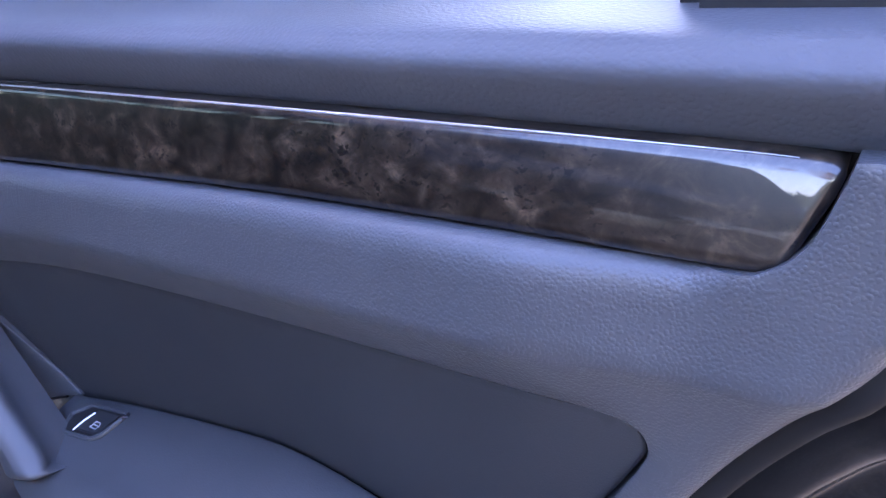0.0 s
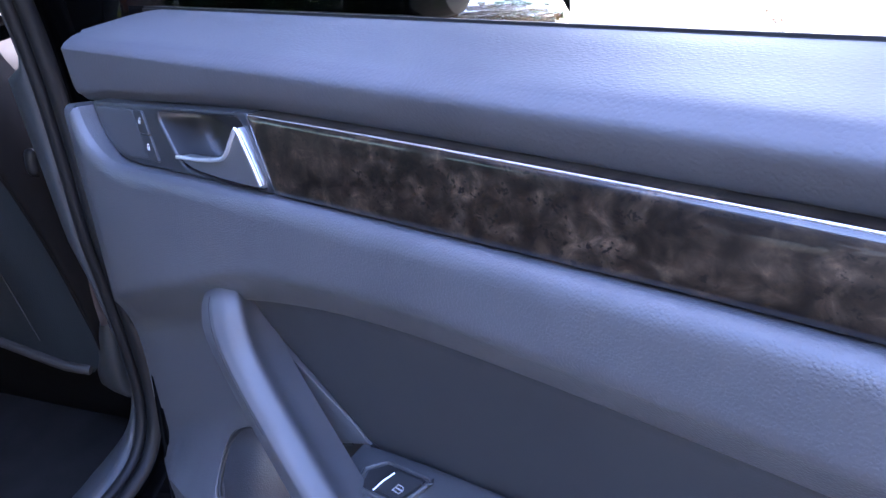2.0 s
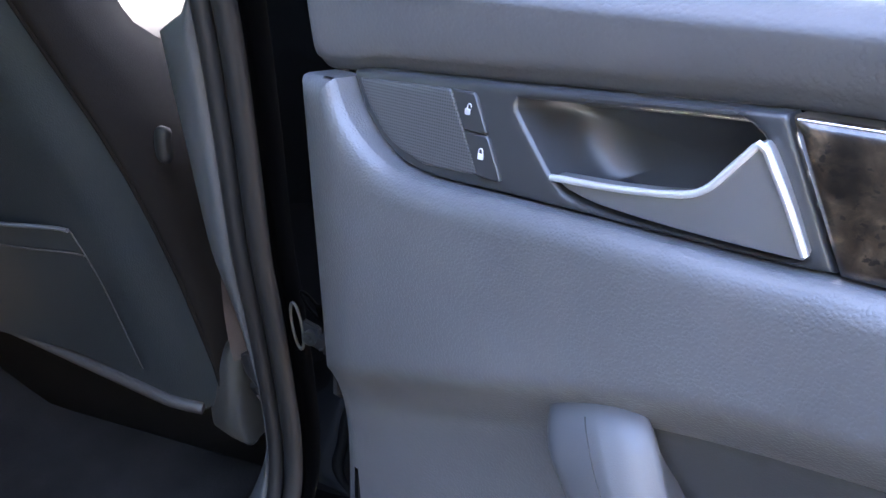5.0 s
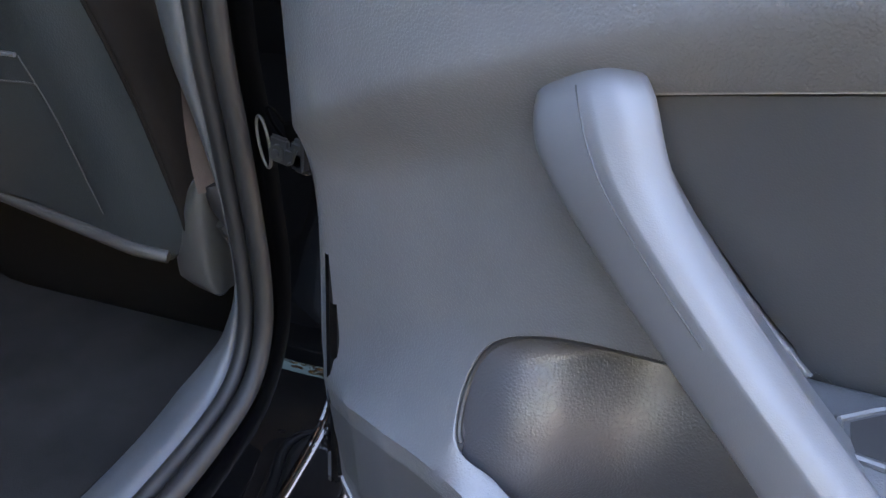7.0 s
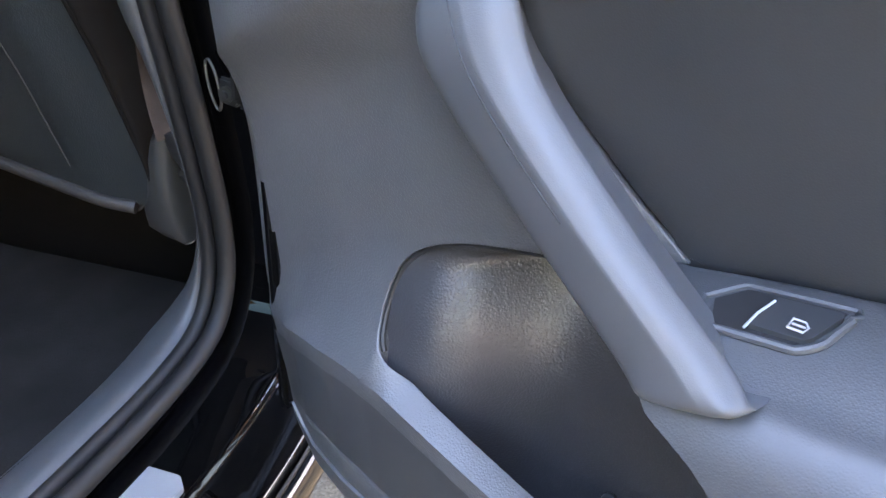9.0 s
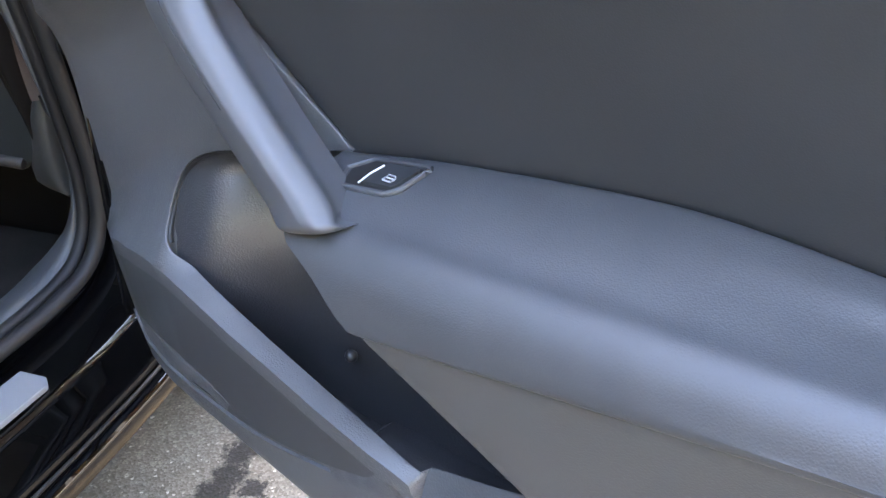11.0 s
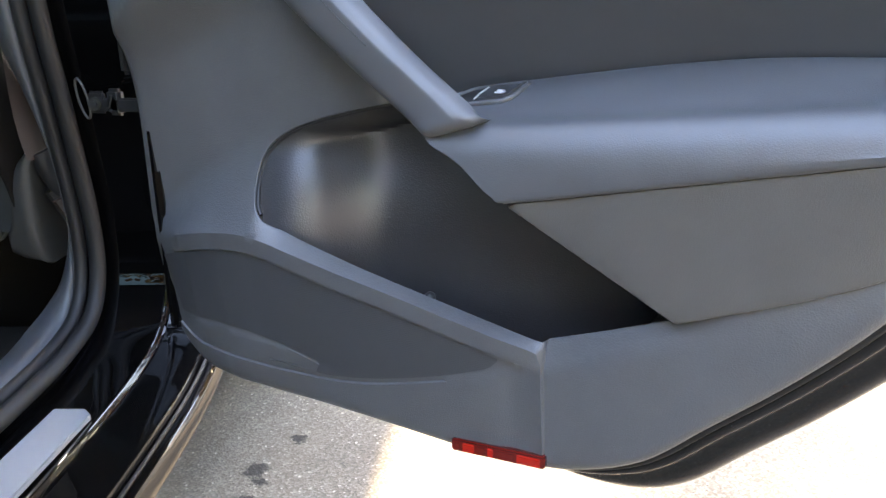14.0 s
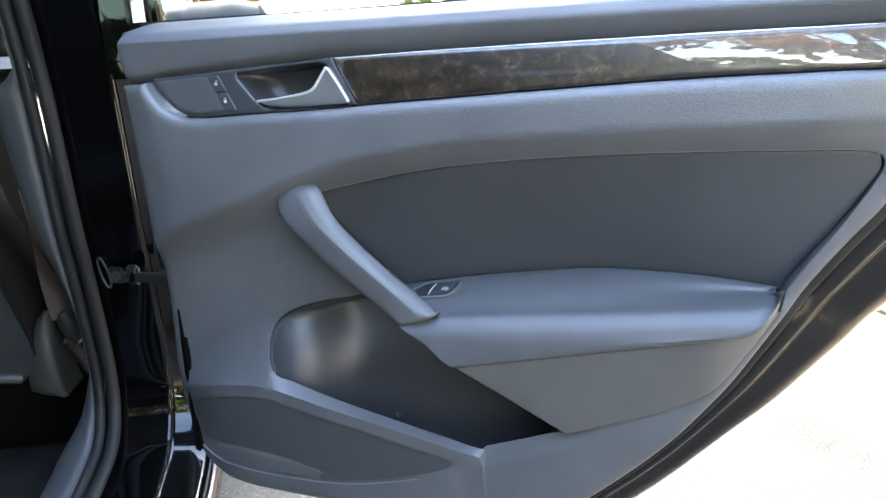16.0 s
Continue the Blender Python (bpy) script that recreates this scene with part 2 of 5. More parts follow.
m_lining = grained("grey_headlining", (0.20, 0.20, 0.195), 0.0015, 0.0002, 0.9)
m_bark = grained("rough_bark", (0.09, 0.07, 0.055), 0.03, 0.02, 0.9, 0.3)
m_green = leafy("yellow_green_leaves", (0.05, 0.10, 0.015), (0.16, 0.17, 0.03))
m_autumn = leafy("rust_autumn_leaves", (0.20, 0.06, 0.02), (0.30, 0.17, 0.04))
m_concrete = grained("pale_concrete", (0.40, 0.39, 0.36), 0.004, 0.001, 0.85)


# ---- mesh helpers ----
def curve(points, n=8):
    """A Catmull-Rom curve through the points, n steps between two of them."""
    p = np.array(points, float)
    p = np.vstack([2 * p[0] - p[1], p, 2 * p[-1] - p[-2]])
    t = np.linspace(0, 1, n, endpoint=False)[:, None]
    out = []
    for a, b, c, d in zip(p[:-3], p[1:-2], p[2:-1], p[3:]):
        out.append(0.5 * (2 * b + (c - a) * t + (2 * a - 5 * b + 4 * c - d) * t**2 + (3 * b - a - 3 * c + d) * t**3))
    return np.vstack(out + [p[-2:-1]])


def even(poly, step, closed=False):
    """The polyline with points every step or so."""
    p = np.array(poly, float)
    if closed:
        p = np.vstack([p, p[:1]])
    seg = np.linalg.norm(np.diff(p, axis=0), axis=1)
    run = np.r_[0, np.cumsum(seg)]
    k = max(2, int(round(run[-1] / step)))
    at = np.linspace(0, run[-1], k + 1)
    q = np.stack([np.interp(at, run, p[:, i]) for i in range(p.shape[1])], 1)
    return q[:-1] if closed else q


def inside(poly, pts):
    x, z = pts[:, 0], pts[:, 1]
    r = np.zeros(len(pts), bool)
    for (x0, z0), (x1, z1) in zip(poly, np.roll(poly, -1, 0)):
        if z0 != z1:
            r ^= ((z0 > z) != (z1 > z)) & (x < (x1 - x0) * (z - z0) / (z1 - z0) + x0)
    return r


def to_line(pts, poly, closed=True):
    """The distance of points from a polyline."""
    a = np.asarray(poly, float)
    b = np.roll(a, -1, 0) if closed else a[1:]
    a = a if closed else a[:-1]
    best = np.full(len(pts), 9.0)
    for p, q in zip(a, b):
        d = q - p
        t = np.clip(((pts - p) @ d) / max(d @ d, 1e-12), 0, 1)
        best = np.minimum(best, np.linalg.norm(pts - p - t[:, None] * d, axis=1))
    return best


def smooth(t):
    t = np.clip(t, 0, 1)
    return t * t * (3 - 2 * t)


from mathutils.geometry import delaunay_2d_cdt


def sheet(outer, height, step=0.006, holes=(), lines=(), roll=0.0, wall=0.02, hole_wall=None, edge_step=None, hole_roll=0.0, ease=None, hole_back=None):
    """A moulded skin over the outline in x and z, with depth y = height(x, z), rolled-back rims and walls behind them."""
    es = edge_step or step
    loops = [even(outer, es, True)] + [even(h, es, True) for h in holes]
    lines = [even(c, es) for c in lines]
    fixed, edges = [], []
    for lp in loops:
        k = sum(len(f) for f in fixed)
        edges += [(k + i, k + (i + 1) % len(lp)) for i in range(len(lp))]
        fixed.append(lp)
    for c in lines:
        k = sum(len(f) for f in fixed)
        edges += [(k + i, k + i + 1) for i in range(len(c) - 1)]
        fixed.append(c)
    lo, hi = loops[0].min(0), loops[0].max(0)
    gx, gz = np.arange(lo[0], hi[0], step), np.arange(lo[1], hi[1], step * 0.866)
    grid = np.array([(x + (j % 2) * step / 2, z) for j, z in enumerate(gz) for x in gx])
    keep = inside(loops[0], grid)
    for h in loops[1:]:
        keep &= ~inside(h, grid)
    grid = grid[keep]
    for lp in loops:
        grid = grid[to_line(grid, lp) > step * 0.55]
    for c in lines:
        grid = grid[to_line(grid, c, False) > step * 0.5]
    extra = []
    for lp, r in [(loops[0], roll)] + [(lp, hole_roll) for lp in loops[1:]]:
        if r > 0:
            tang = np.roll(lp, -1, 0) - np.roll(lp, 1, 0)
            nor = np.stack([-tang[:, 1], tang[:, 0]], 1) / np.linalg.norm(tang, axis=1)[:, None]
            for sgn in (1, -1):
                for k in (0.12, 0.35, 0.7):
                    extra.append(lp + sgn * nor * r * k)
    if extra:
        ex = np.vstack(extra)
        ok = inside(loops[0], ex) & (to_line(ex, loops[0]) > 0.0004)
        for h in loops[1:]:
            ok &= ~inside(h, ex) & (to_line(ex, h) > 0.0004)
        ex = ex[ok]
        near = np.full(len(grid), True)
        for lp, r in [(loops[0], roll)] + [(lp, hole_roll) for lp in loops[1:]]:
            if r > 0:
                near &= to_line(grid, lp) > r * 0.8
        grid = np.vstack([grid[near], ex])
    pts = np.vstack(fixed + [grid])
    v, _, f, *_ = delaunay_2d_cdt([Vector(p) for p in pts], edges, [], 0, 1e-7)
    v = np.array([(p.x, p.y) for p in v])
    tri = np.array([t for t in f if len(t) == 3])
    mid = v[tri].mean(1)
    ok = inside(loops[0], mid)
    for h in loops[1:]:
        ok &= ~inside(h, mid)
    tri = tri[ok]
    y = height(v[:, 0], v[:, 1])
    for lp, r in [(loops[0], roll)] + [(lp, hole_roll) for lp in loops[1:]]:
        if r > 0:
            d = np.clip(1 - to_line(v, lp) / r, 0, 1)
            y = y + r * (1 - np.sqrt(np.clip(1 - d * d, 0, 1))) * 0.8 * (1 if ease is None else ease(v[:, 0], v[:, 1]))
    bm = bmesh.new()
    vs = [bm.verts.new((a, b, c)) for (a, c), b in zip(v, y)]
    for t in tri:
        fc = bm.faces.new([vs[i] for i in t])
        fc.normal_update()
        if fc.normal.y > 0:
            fc.normal_flip()
    bm.verts.ensure_lookup_table()
    for k, lp in enumerate(loops):
        w = wall if k == 0 else (wall if hole_wall is None else hole_wall)
        if w <= 0:
            continue
        idx = [int(np.argmin(((v - p) ** 2).sum(1))) for p in lp]
        back = [bm.verts.new(vs[i].co + (Vector(hole_back(vs[i].co.x, vs[i].co.z)) if k and hole_back else Vector((0, w, 0)))) for i in idx]
        for i in range(len(idx)):
            j = (i + 1) % len(idx)
            if idx[i] != idx[j]:
                bm.faces.new((vs[idx[i]], vs[idx[j]], back[j], back[i]))
    for vert in [w for w in bm.verts if not w.link_faces]:
        bm.verts.remove(vert)
    return bm


def grid_mesh(rows, closed_v=False, cap=False):
    """A mesh through rows of equally many points."""
    bm = bmesh.new()
    vs = [[bm.verts.new(tuple(p)) for p in r] for r in rows]
    k = len(vs[0])
    for a, b in zip(vs[:-1], vs[1:]):
        for i in range(k if closed_v else k - 1):
            bm.faces.new((a[i], a[(i + 1) % k], b[(i + 1) % k], b[i]))
    if cap:
        bm.faces.new(vs[0]), bm.faces.new(vs[-1])
    bmesh.ops.recalc_face_normals(bm, faces=bm.faces)
    return bm


def tube(path, radius, sides=10, squash=None):
    """A rod along a path; radius may be a number or one per point."""
    p = np.array(path, float)
    tang = np.gradient(p, axis=0)
    tang /= np.linalg.norm(tang, axis=1)[:, None]
    rad = np.broadcast_to(radius, len(p))
    ref = np.array((0.13, 0.9, 0.4))
    rows = []
    for q, t, r in zip(p, tang, rad):
        a = np.cross(t, ref)
        a /= np.linalg.norm(a)
        b = np.cross(t, a)
        rows.append([q + r * (math.cos(w) * a + math.sin(w) * b * (squash or 1)) for w in np.linspace(0, 2 * math.pi, sides, endpoint=False)])
    return grid_mesh(rows, True, True)


def box(lo, hi, bevel=0.0, seg=2):
    bm = bmesh.new()
    bmesh.ops.create_cube(bm, size=1)
    for v in bm.verts:
        v.co = Vector([(a + b) / 2 + c * (b - a) for a, b, c in zip(lo, hi, v.co)])
    if bevel:
        bmesh.ops.bevel(bm, geom=list(bm.edges), offset=bevel, segments=seg, affect="EDGES")
    return bm


def joined(*bms):
    out = bmesh.new()
    for b in bms:
        me = bpy.data.meshes.new("tmp")
        b.to_mesh(me)
        out.from_mesh(me)
        bpy.data.meshes.remove(me)
    return out


def part(name, bm, mat, parent=None, label="", angle=38):
    me = bpy.data.meshes.new(name)
    bm.to_mesh(me)
    bm.free()
    me.materials.append(mat)
    me.polygons.foreach_set("use_smooth", [True] * len(me.polygons))
    me.set_sharp_from_angle(angle=radians(angle))
    ob = new(name, me)
    if parent is not None:
        ob.parent = parent
        ob.matrix_parent_inverse = parent.matrix_world.inverted()
    if label:
        tagged(ob, label)
    return ob


def thing(name, at, label, category, kind="", group=""):
    ob = new(name)
    ob.location = at
    ob.empty_display_size = 0.05
    bpy.context.view_layer.update()
    return tagged(ob, label, category, group, kind)


def car(f, s, z):
    """A place from the car's own coordinates: forward, outward, up."""
    return np.array(FORE) * f + np.array(OUT) * s + np.array((0, 0, z))


# ---- ground and surroundings ----
bm = bmesh.new()
for x, y in ((-900, -900), (900, -900), (900, 900), (-900, 900)):
    bm.verts.new((x, y, 0))
bm.faces.new(bm.verts)
ground = part("ground", bm, m_asphalt)
tagged(ground, "worn grey asphalt with pale grit and dark oil drips", "ground", kind="structure")


# ---- the open rear door ----
door = thing("open_door", (0.1, 0.06, 0.38), "open rear car door with grey trim, burl strip and pull handle", "car door")

CREASE = curve([(-0.36, 0.735), (-0.311, 0.757), (-0.25, 0.788), (-0.125, 0.837), (-0.017, 0.872), (0.114, 0.894), (0.247, 0.902), (0.428, 0.907), (0.572, 0.911), (0.70, 0.914)])
RIM_IN = curve([(-0.16, 0.606), (-0.148, 0.598), (-0.14, 0.584), (-0.12, 0.5755), (-0.10, 0.569), (-0.05, 0.5525), (0.0, 0.538), (0.05, 0.5245), (0.10, 0.511), (0.145, 0.500)])
SHELF_TOP = curve([(-0.36, 0.545), (-0.306, 0.578), (-0.25, 0.618), (-0.19, 0.650), (-0.145, 0.670), (-0.08, 0.684), (0.03, 0.704), (0.3, 0.715), (0.7, 0.74)])
SHELF_LOW = curve([(-0.36, 0.536), (-0.309, 0.546), (-0.25, 0.560), (-0.20, 0.569), (-0.15, 0.571), (-0.10, 0.559), (-0.05, 0.5455), (0.0, 0.533), (0.05, 0.5195), (0.10, 0.505), (0.1425, 0.492), (0.1440, 0.477), (0.25, 0.514), (0.346, 0.549), (0.400, 0.572), (0.435, 0.600), (0.49, 0.68), (0.7, 0.72)])
GROOVE = curve([(-0.31, 0.462), (-0.285, 0.446), (-0.252, 0.433), (-0.16, 0.428), (-0.05, 0.430), (0.05, 0.452), (0.138, 0.483)])
STRIPE = curve([(-0.29, 0.461), (-0.20, 0.463), (-0.13, 0.455), (-0.058, 0.433)])
INSET_TOP = curve([(-0.058, 0.833), (0.0, 0.845), (0.06, 0.857), (0.146, 0.868), (0.247, 0.875), (0.36, 0.879), (0.46, 0.880), (0.535, 0.880)])
INSET_RIGHT = curve([(0.535, 0.880), (0.556, 0.876), (0.564, 0.866), (0.561, 0.850), (0.534, 0.801), (0.505, 0.757), (0.486, 0.726)])
ARM_BACK = curve([(0.033, 0.702), (0.072, 0.709), (0.112, 0.715), (0.171, 0.722), (0.242, 0.729), (0.31, 0.7325), (0.407, 0.7310), (0.486, 0.7230)])
INSET_LEFT = curve([(0.033, 0.702), (0.002, 0.7295), (-0.021, 0.755), (-0.044, 0.783), (-0.055, 0.806), (-0.058, 0.833)], 5)
CORNER_A, CORNER_B = np.array((-0.058, 0.833)), np.array((0.033, 0.702))


def door_face(x, z):
    """The depth of the moulded door skin."""
    x, z = np.asarray(x, float), np.asarray(z, float)
    y0 = -0.008 - 0.045 * np.maximum(x, 0) - 0.03 * np.maximum(-0.1 - x, 0)
    zc = np.interp(x, CREASE[:, 0], CREASE[:, 1])
    flat = smooth((x - 0.50) / 0.09)
    under = np.maximum(zc - z, 0)
    b = smooth(under / 0.055)
    lean = 0.085 - 0.070 * smooth((x + 0.31) / 0.16)
    proud = 0.012 * smooth((x + 0.31) / 0.06) * (1 - flat)
    up = y0 - proud * (1 - b) + lean * (0.935 - z) * (1 - b) * (1 - flat) + 0.085 * (0.935 - z) * b + 0.085 * np.minimum(0.935 - z, 0) * flat
    up = up + 0.017 * (1 - np.exp(-under / 0.026))
    d = CORNER_B - CORNER_A
    t = ((x - CORNER_A[0]) * d[0] + (z - CORNER_A[1]) * d[1]) / (d @ d)
    off = np.abs((x - CORNER_A[0]) * d[1] - (z - CORNER_A[1]) * d[0]) / np.linalg.norm(d)
    up = up + 0.026 * smooth(1 - off / 0.055) * smooth(t * 1.1) * smooth((1.30 - t) / 0.30)
    zb = np.interp(x, SHELF_TOP[:, 0], SHELF_TOP[:, 1])
    zs = np.interp(x, SHELF_LOW[:, 0], SHELF_LOW[:, 1])
    fold = np.interp(x, [-0.33, -0.30, -0.25, -0.20, -0.15, -0.05, 0.05, 0.10, 0.1428, 0.1434, 0.20], [0.045, 0.026, 0.004, -0.007, -0.012, -0.013, -0.012, -0.009, -0.005, 0.003, 0.001])
    left = smooth((0.1431 - x) / 0.0004)
    low = fold + (0.07 + 0.06 * left) * np.maximum(zs - z, 0)
    low = low + left * 0.0030 * smooth((zs - 0.0175 - z) / 0.0015) * smooth((x + 0.30) / 0.05) * smooth((0.132 - x) / 0.02)
    k = np.clip((zb - z) / np.maximum((zb - zs) * (1 - 0.30 * smooth((x + 0.13) / 0.05)), 0.004), 0, 1)
    crisp = smooth((-0.120 - x) / 0.04)
    w = (1 - crisp) * smooth(k) + crisp * k**1.4
    y = up * (1 - w) + low * w
    # the flat top of the pocket's rim
    zi = np.interp(x, RIM_IN[:, 0], RIM_IN[:, 1])
    ledge = fold + (0.004 - fold) * np.clip((z - zs) / np.maximum(zi - zs, 0.004), 0, 1.2)
    on = left * smooth((x + 0.160) / 0.05) * (z > zs) * smooth((zi + 0.030 - z) / 0.020)
    y = y * (1 - on) + ledge * on
    step = (1 - left) * smooth((0.30 - x) / 0.08) * np.clip((z - zs) / 0.026, 0, 1.2) * (z < 0.57)
    y = y + 0.010 * step
    zg = np.interp(x, GROOVE[:, 0], GROOVE[:, 1], left=0, right=0)
    y = np.where(z < zg - 0.0005, y - 0.0024 * smooth((0.125 - x) / 0.03), y)
    zt = np.interp(x, STRIPE[:, 0], STRIPE[:, 1], left=0, right=0)
    return np.where((z < zt - 0.0004) & (z > zg + 0.0004), y - 0.0007, y)


PANEL_OUT = np.vstack([
    curve([(-0.303, 0.972), (-0.304, 0.90), (-0.305, 0.80), (-0.308, 0.70), (-0.315, 0.62), (-0.320, 0.56), (-0.318, 0.50), (-0.306, 0.452), (-0.285, 0.420), (-0.24, 0.400), (-0.15, 0.396), (-0.06, 0.391), (0.05, 0.380), (0.12, 0.374), (0.17, 0.378), (0.229, 0.401), (0.279, 0.444), (0.328, 0.487), (0.373, 0.532), (0.408, 0.575), (0.440, 0.618), (0.484, 0.690), (0.515, 0.740), (0.547, 0.786), (0.569, 0.815), (0.594, 0.857), (0.620, 0.898), (0.648, 0.938), (0.658, 1.0)], 5),
    [(0.6262, 1.0)],
    curve([(0.6240, 0.992), (0.6166, 0.9715), (0.6050, 0.9598), (0.587, 0.9558), (0.50, 0.9555), (0.37, 0.953), (0.25, 0.948), (0.10, 0.941), (0.011, 0.9365), (-0.02, 0.934), (-0.14, 0.930), (-0.206, 0.928), (-0.2365, 0.9375), (-0.2575, 0.956), (-0.2675, 0.974)], 5)])
POCKET_EDGE = np.vstack([[(0.236, 0.530), (0.19, 0.516), (0.1445, 0.5015), (0.1425, 0.5005)], curve([(0.135, 0.502), (0.10, 0.511), (0.05, 0.5245), (0.0, 0.538), (-0.05, 0.5525), (-0.10, 0.569), (-0.12, 0.5765), (-0.138, 0.585), (-0.149, 0.600), (-0.1535, 0.622), (-0.149, 0.643), (-0.137, 0.658), (-0.113, 0.671), (-0.078, 0.682), (-0.021, 0.694), (0.033, 0.702)], 5)])
OPENING = np.vstack([INSET_TOP, INSET_RIGHT[1:], [(0.4805, 0.700)], curve([(0.466, 0.677), (0.450, 0.653), (0.430, 0.623), (0.406, 0.599), (0.346, 0.570), (0.249, 0.536)], 5), POCKET_EDGE[1:], INSET_LEFT[1:-1]])

BEVEL = SHELF_LOW[(SHELF_LOW[:, 0] > -0.27) & (SHELF_LOW[:, 0] < 0.130)]
bm = sheet(PANEL_OUT, door_face, 0.0075, [OPENING], [CREASE[(CREASE[:, 0] > -0.30) & (CREASE[:, 0] < 0.615)], GROOVE[2:-8], GROOVE[2:-8] + (0, -0.0012), STRIPE[3:-3], STRIPE[3:-3] + (0, -0.0010), SHELF_LOW[(SHELF_LOW[:, 0] > -0.30) & (SHELF_LOW[:, 0] < 0.1418)], SHELF_LOW[(SHELF_LOW[:, 0] > 0.1438) & (SHELF_LOW[:, 0] < 0.385)], BEVEL + (0, -0.0175), BEVEL + (0, -0.019), [(0.1426, 0.499), (0.1426, 0.386)], [(0.1438, 0.499), (0.1438, 0.386)], SHELF_TOP[(SHELF_TOP[:, 0] > -0.29) & (SHELF_TOP[:, 0] < -0.17)]],
           roll=0.013, wall=0.022, hole_wall=0.03, edge_step=0.004, hole_roll=0.0012, hole_back=lambda x, z: (0, 0.003, -0.045) if z < 0.592 and x < 0.23 else (0, 0.03, 0), ease=lambda x, z: 1 - 0.88 * smooth((x - 0.575) / 0.02) * (z > 0.94))
part("trim_panel", bm, m_panel, door, "grained grey moulded plastic trim")

# soft pad along the window sill
rows = []
for x in np.r_[np.linspace(-0.312, -0.302, 7), np.linspace(-0.298, -0.28, 4), np.linspace(-0.27, 0.70, 60)]:
    k = np.clip((x + 0.312) / 0.010, 0, 1)
    r = 1 - math.sqrt(max(0.0, 1 - (1 - k) ** 2))
    dy = -0.045 * max(x, 0)
    zl = np.interp(x, [-0.31, -0.27, -0.259, -0.187, -0.10, -0.0195, 0.15, 0.40, 0.575, 0.627, 0.70], [0.9735, 0.9765, 0.9795, 0.9837, 0.9892, 0.9942, 0.9972, 0.9992, 0.9995, 0.9988, 0.9988])
    prof = curve([(0.020 + dy, zl - 0.002), (0.014 + dy, zl - 0.0012), (0.0105 + dy, zl + 0.0005), (0.0068 + dy, zl + 0.0045), (0.0010 + dy, zl + 0.0115), (-0.0046 + dy, 1.0185), (-0.0048 + dy, 1.0245), (0.001 + dy, 1.0305), (0.012 + dy, 1.036), (0.040 + dy * 0.6, 1.0425), (0.080 + dy * 0.3, 1.051), (0.112, 1.0535), (0.118, 1.046)], 5)
    c = np.array((0.055, 1.005))
    rows.append([(x - 0.010 * (p[0] > 0.02) * (x < -0.28), *(p + (c - p) * r * np.array((0.10, 0.16)))) for p in prof])
rows.insert(0, [np.array(rows[0]).mean(0) * 0.98 + np.array(p) * 0.02 for p in rows[0]])
part("window_sill_pad", grid_mesh(rows), m_pad, door, "soft pebbled grey pad under the window")


# burl strip
def wood_face(x, z):
    return -0.0080 - 0.042 * np.maximum(x, 0) + (0.03 + 0.07 * smooth((x - 0.40) / 0.22)) * (z - 0.965) + 1.7 * (z - 0.968) ** 2


TOP_EDGE = curve([(-0.017, 0.9935), (0.15, 0.9965), (0.40, 0.9985), (0.575, 0.9988), (0.6270, 0.9980)], 12)
LOW_EDGE = curve([(0.013, 0.9375), (0.10, 0.942), (0.25, 0.949), (0.37, 0.954), (0.50, 0.9562), (0.6085, 0.9566)], 12)
TOP_EDGE, LOW_EDGE = even(TOP_EDGE, 0.002), even(LOW_EDGE, 0.002)
rows = []
for u in np.r_[0.0, 0.0015, 0.004, 0.008, np.linspace(0.014, 0.95, 90), np.linspace(0.953, 0.9998, 30)]:
    a = np.array([np.interp(u, np.linspace(0, 1, len(LOW_EDGE)), LOW_EDGE[:, i]) for i in (0, 1)])
    b = np.array([np.interp(u, np.linspace(0, 1, len(TOP_EDGE)), TOP_EDGE[:, i]) for i in (0, 1)])
    t = max(0.0, (u - 0.972) / 0.028)
    h = 0.5 * (1 - t**4.2) ** (1 / 4.2)
    tall = np.linalg.norm(b - a)
    row = []
    for v in np.r_[0.0, 0.008, 0.022, 0.045, 0.075, np.linspace(0.11, 0.89, 20), 0.925, 0.955, 0.978, 0.992, 1.0]:
        p = a + (b - a) * (0.5 + (v - 0.5) * 2 * h)
        near = min(min(v, 1 - v) * tall * 2 * h, (u + 0.002) * 0.6, (1.0 - u) * 0.62)
        d = max(0.0, 1 - near / 0.0055)
        row.append((p[0], float(wood_face(p[0], p[1])) + 0.0044 * (1 - math.sqrt(max(0.0, 1 - d * d))), p[1]))
    row = [(row[0][0], row[0][1] + 0.03, row[0][2])] + row + [(row[-1][0], row[-1][1] + 0.03, row[-1][2])]
    rows.append(row)
rows.append([(x + 0.0002, y + 0.03, z) for x, y, z in rows[-1]])
part("burl_strip", grid_mesh(rows), m_burl, door, "glossy dark brown burl veneer strip", angle=60)
# chrome rod standing in for the sky's glint on the lacquered top edge
part("edge_glint", tube([(x, float(wood_face(x, z)) + 0.0012, z - 0.0012) for x, z in TOP_EDGE[1:-8:3]], np.interp(np.linspace(0, 1, len(TOP_EDGE[1:-8:3])), [0, 0.7, 1], [0.0004, 0.0008, 0.0001]), 8), m_bright, door, "thin chrome rod for the sky's glint on the strip's edge")
part("trim_backing", box((0.006, 0.012, 0.925), (0.648, 0.018, 1.012), 0.001), m_dark, door, "black backing behind the strip")

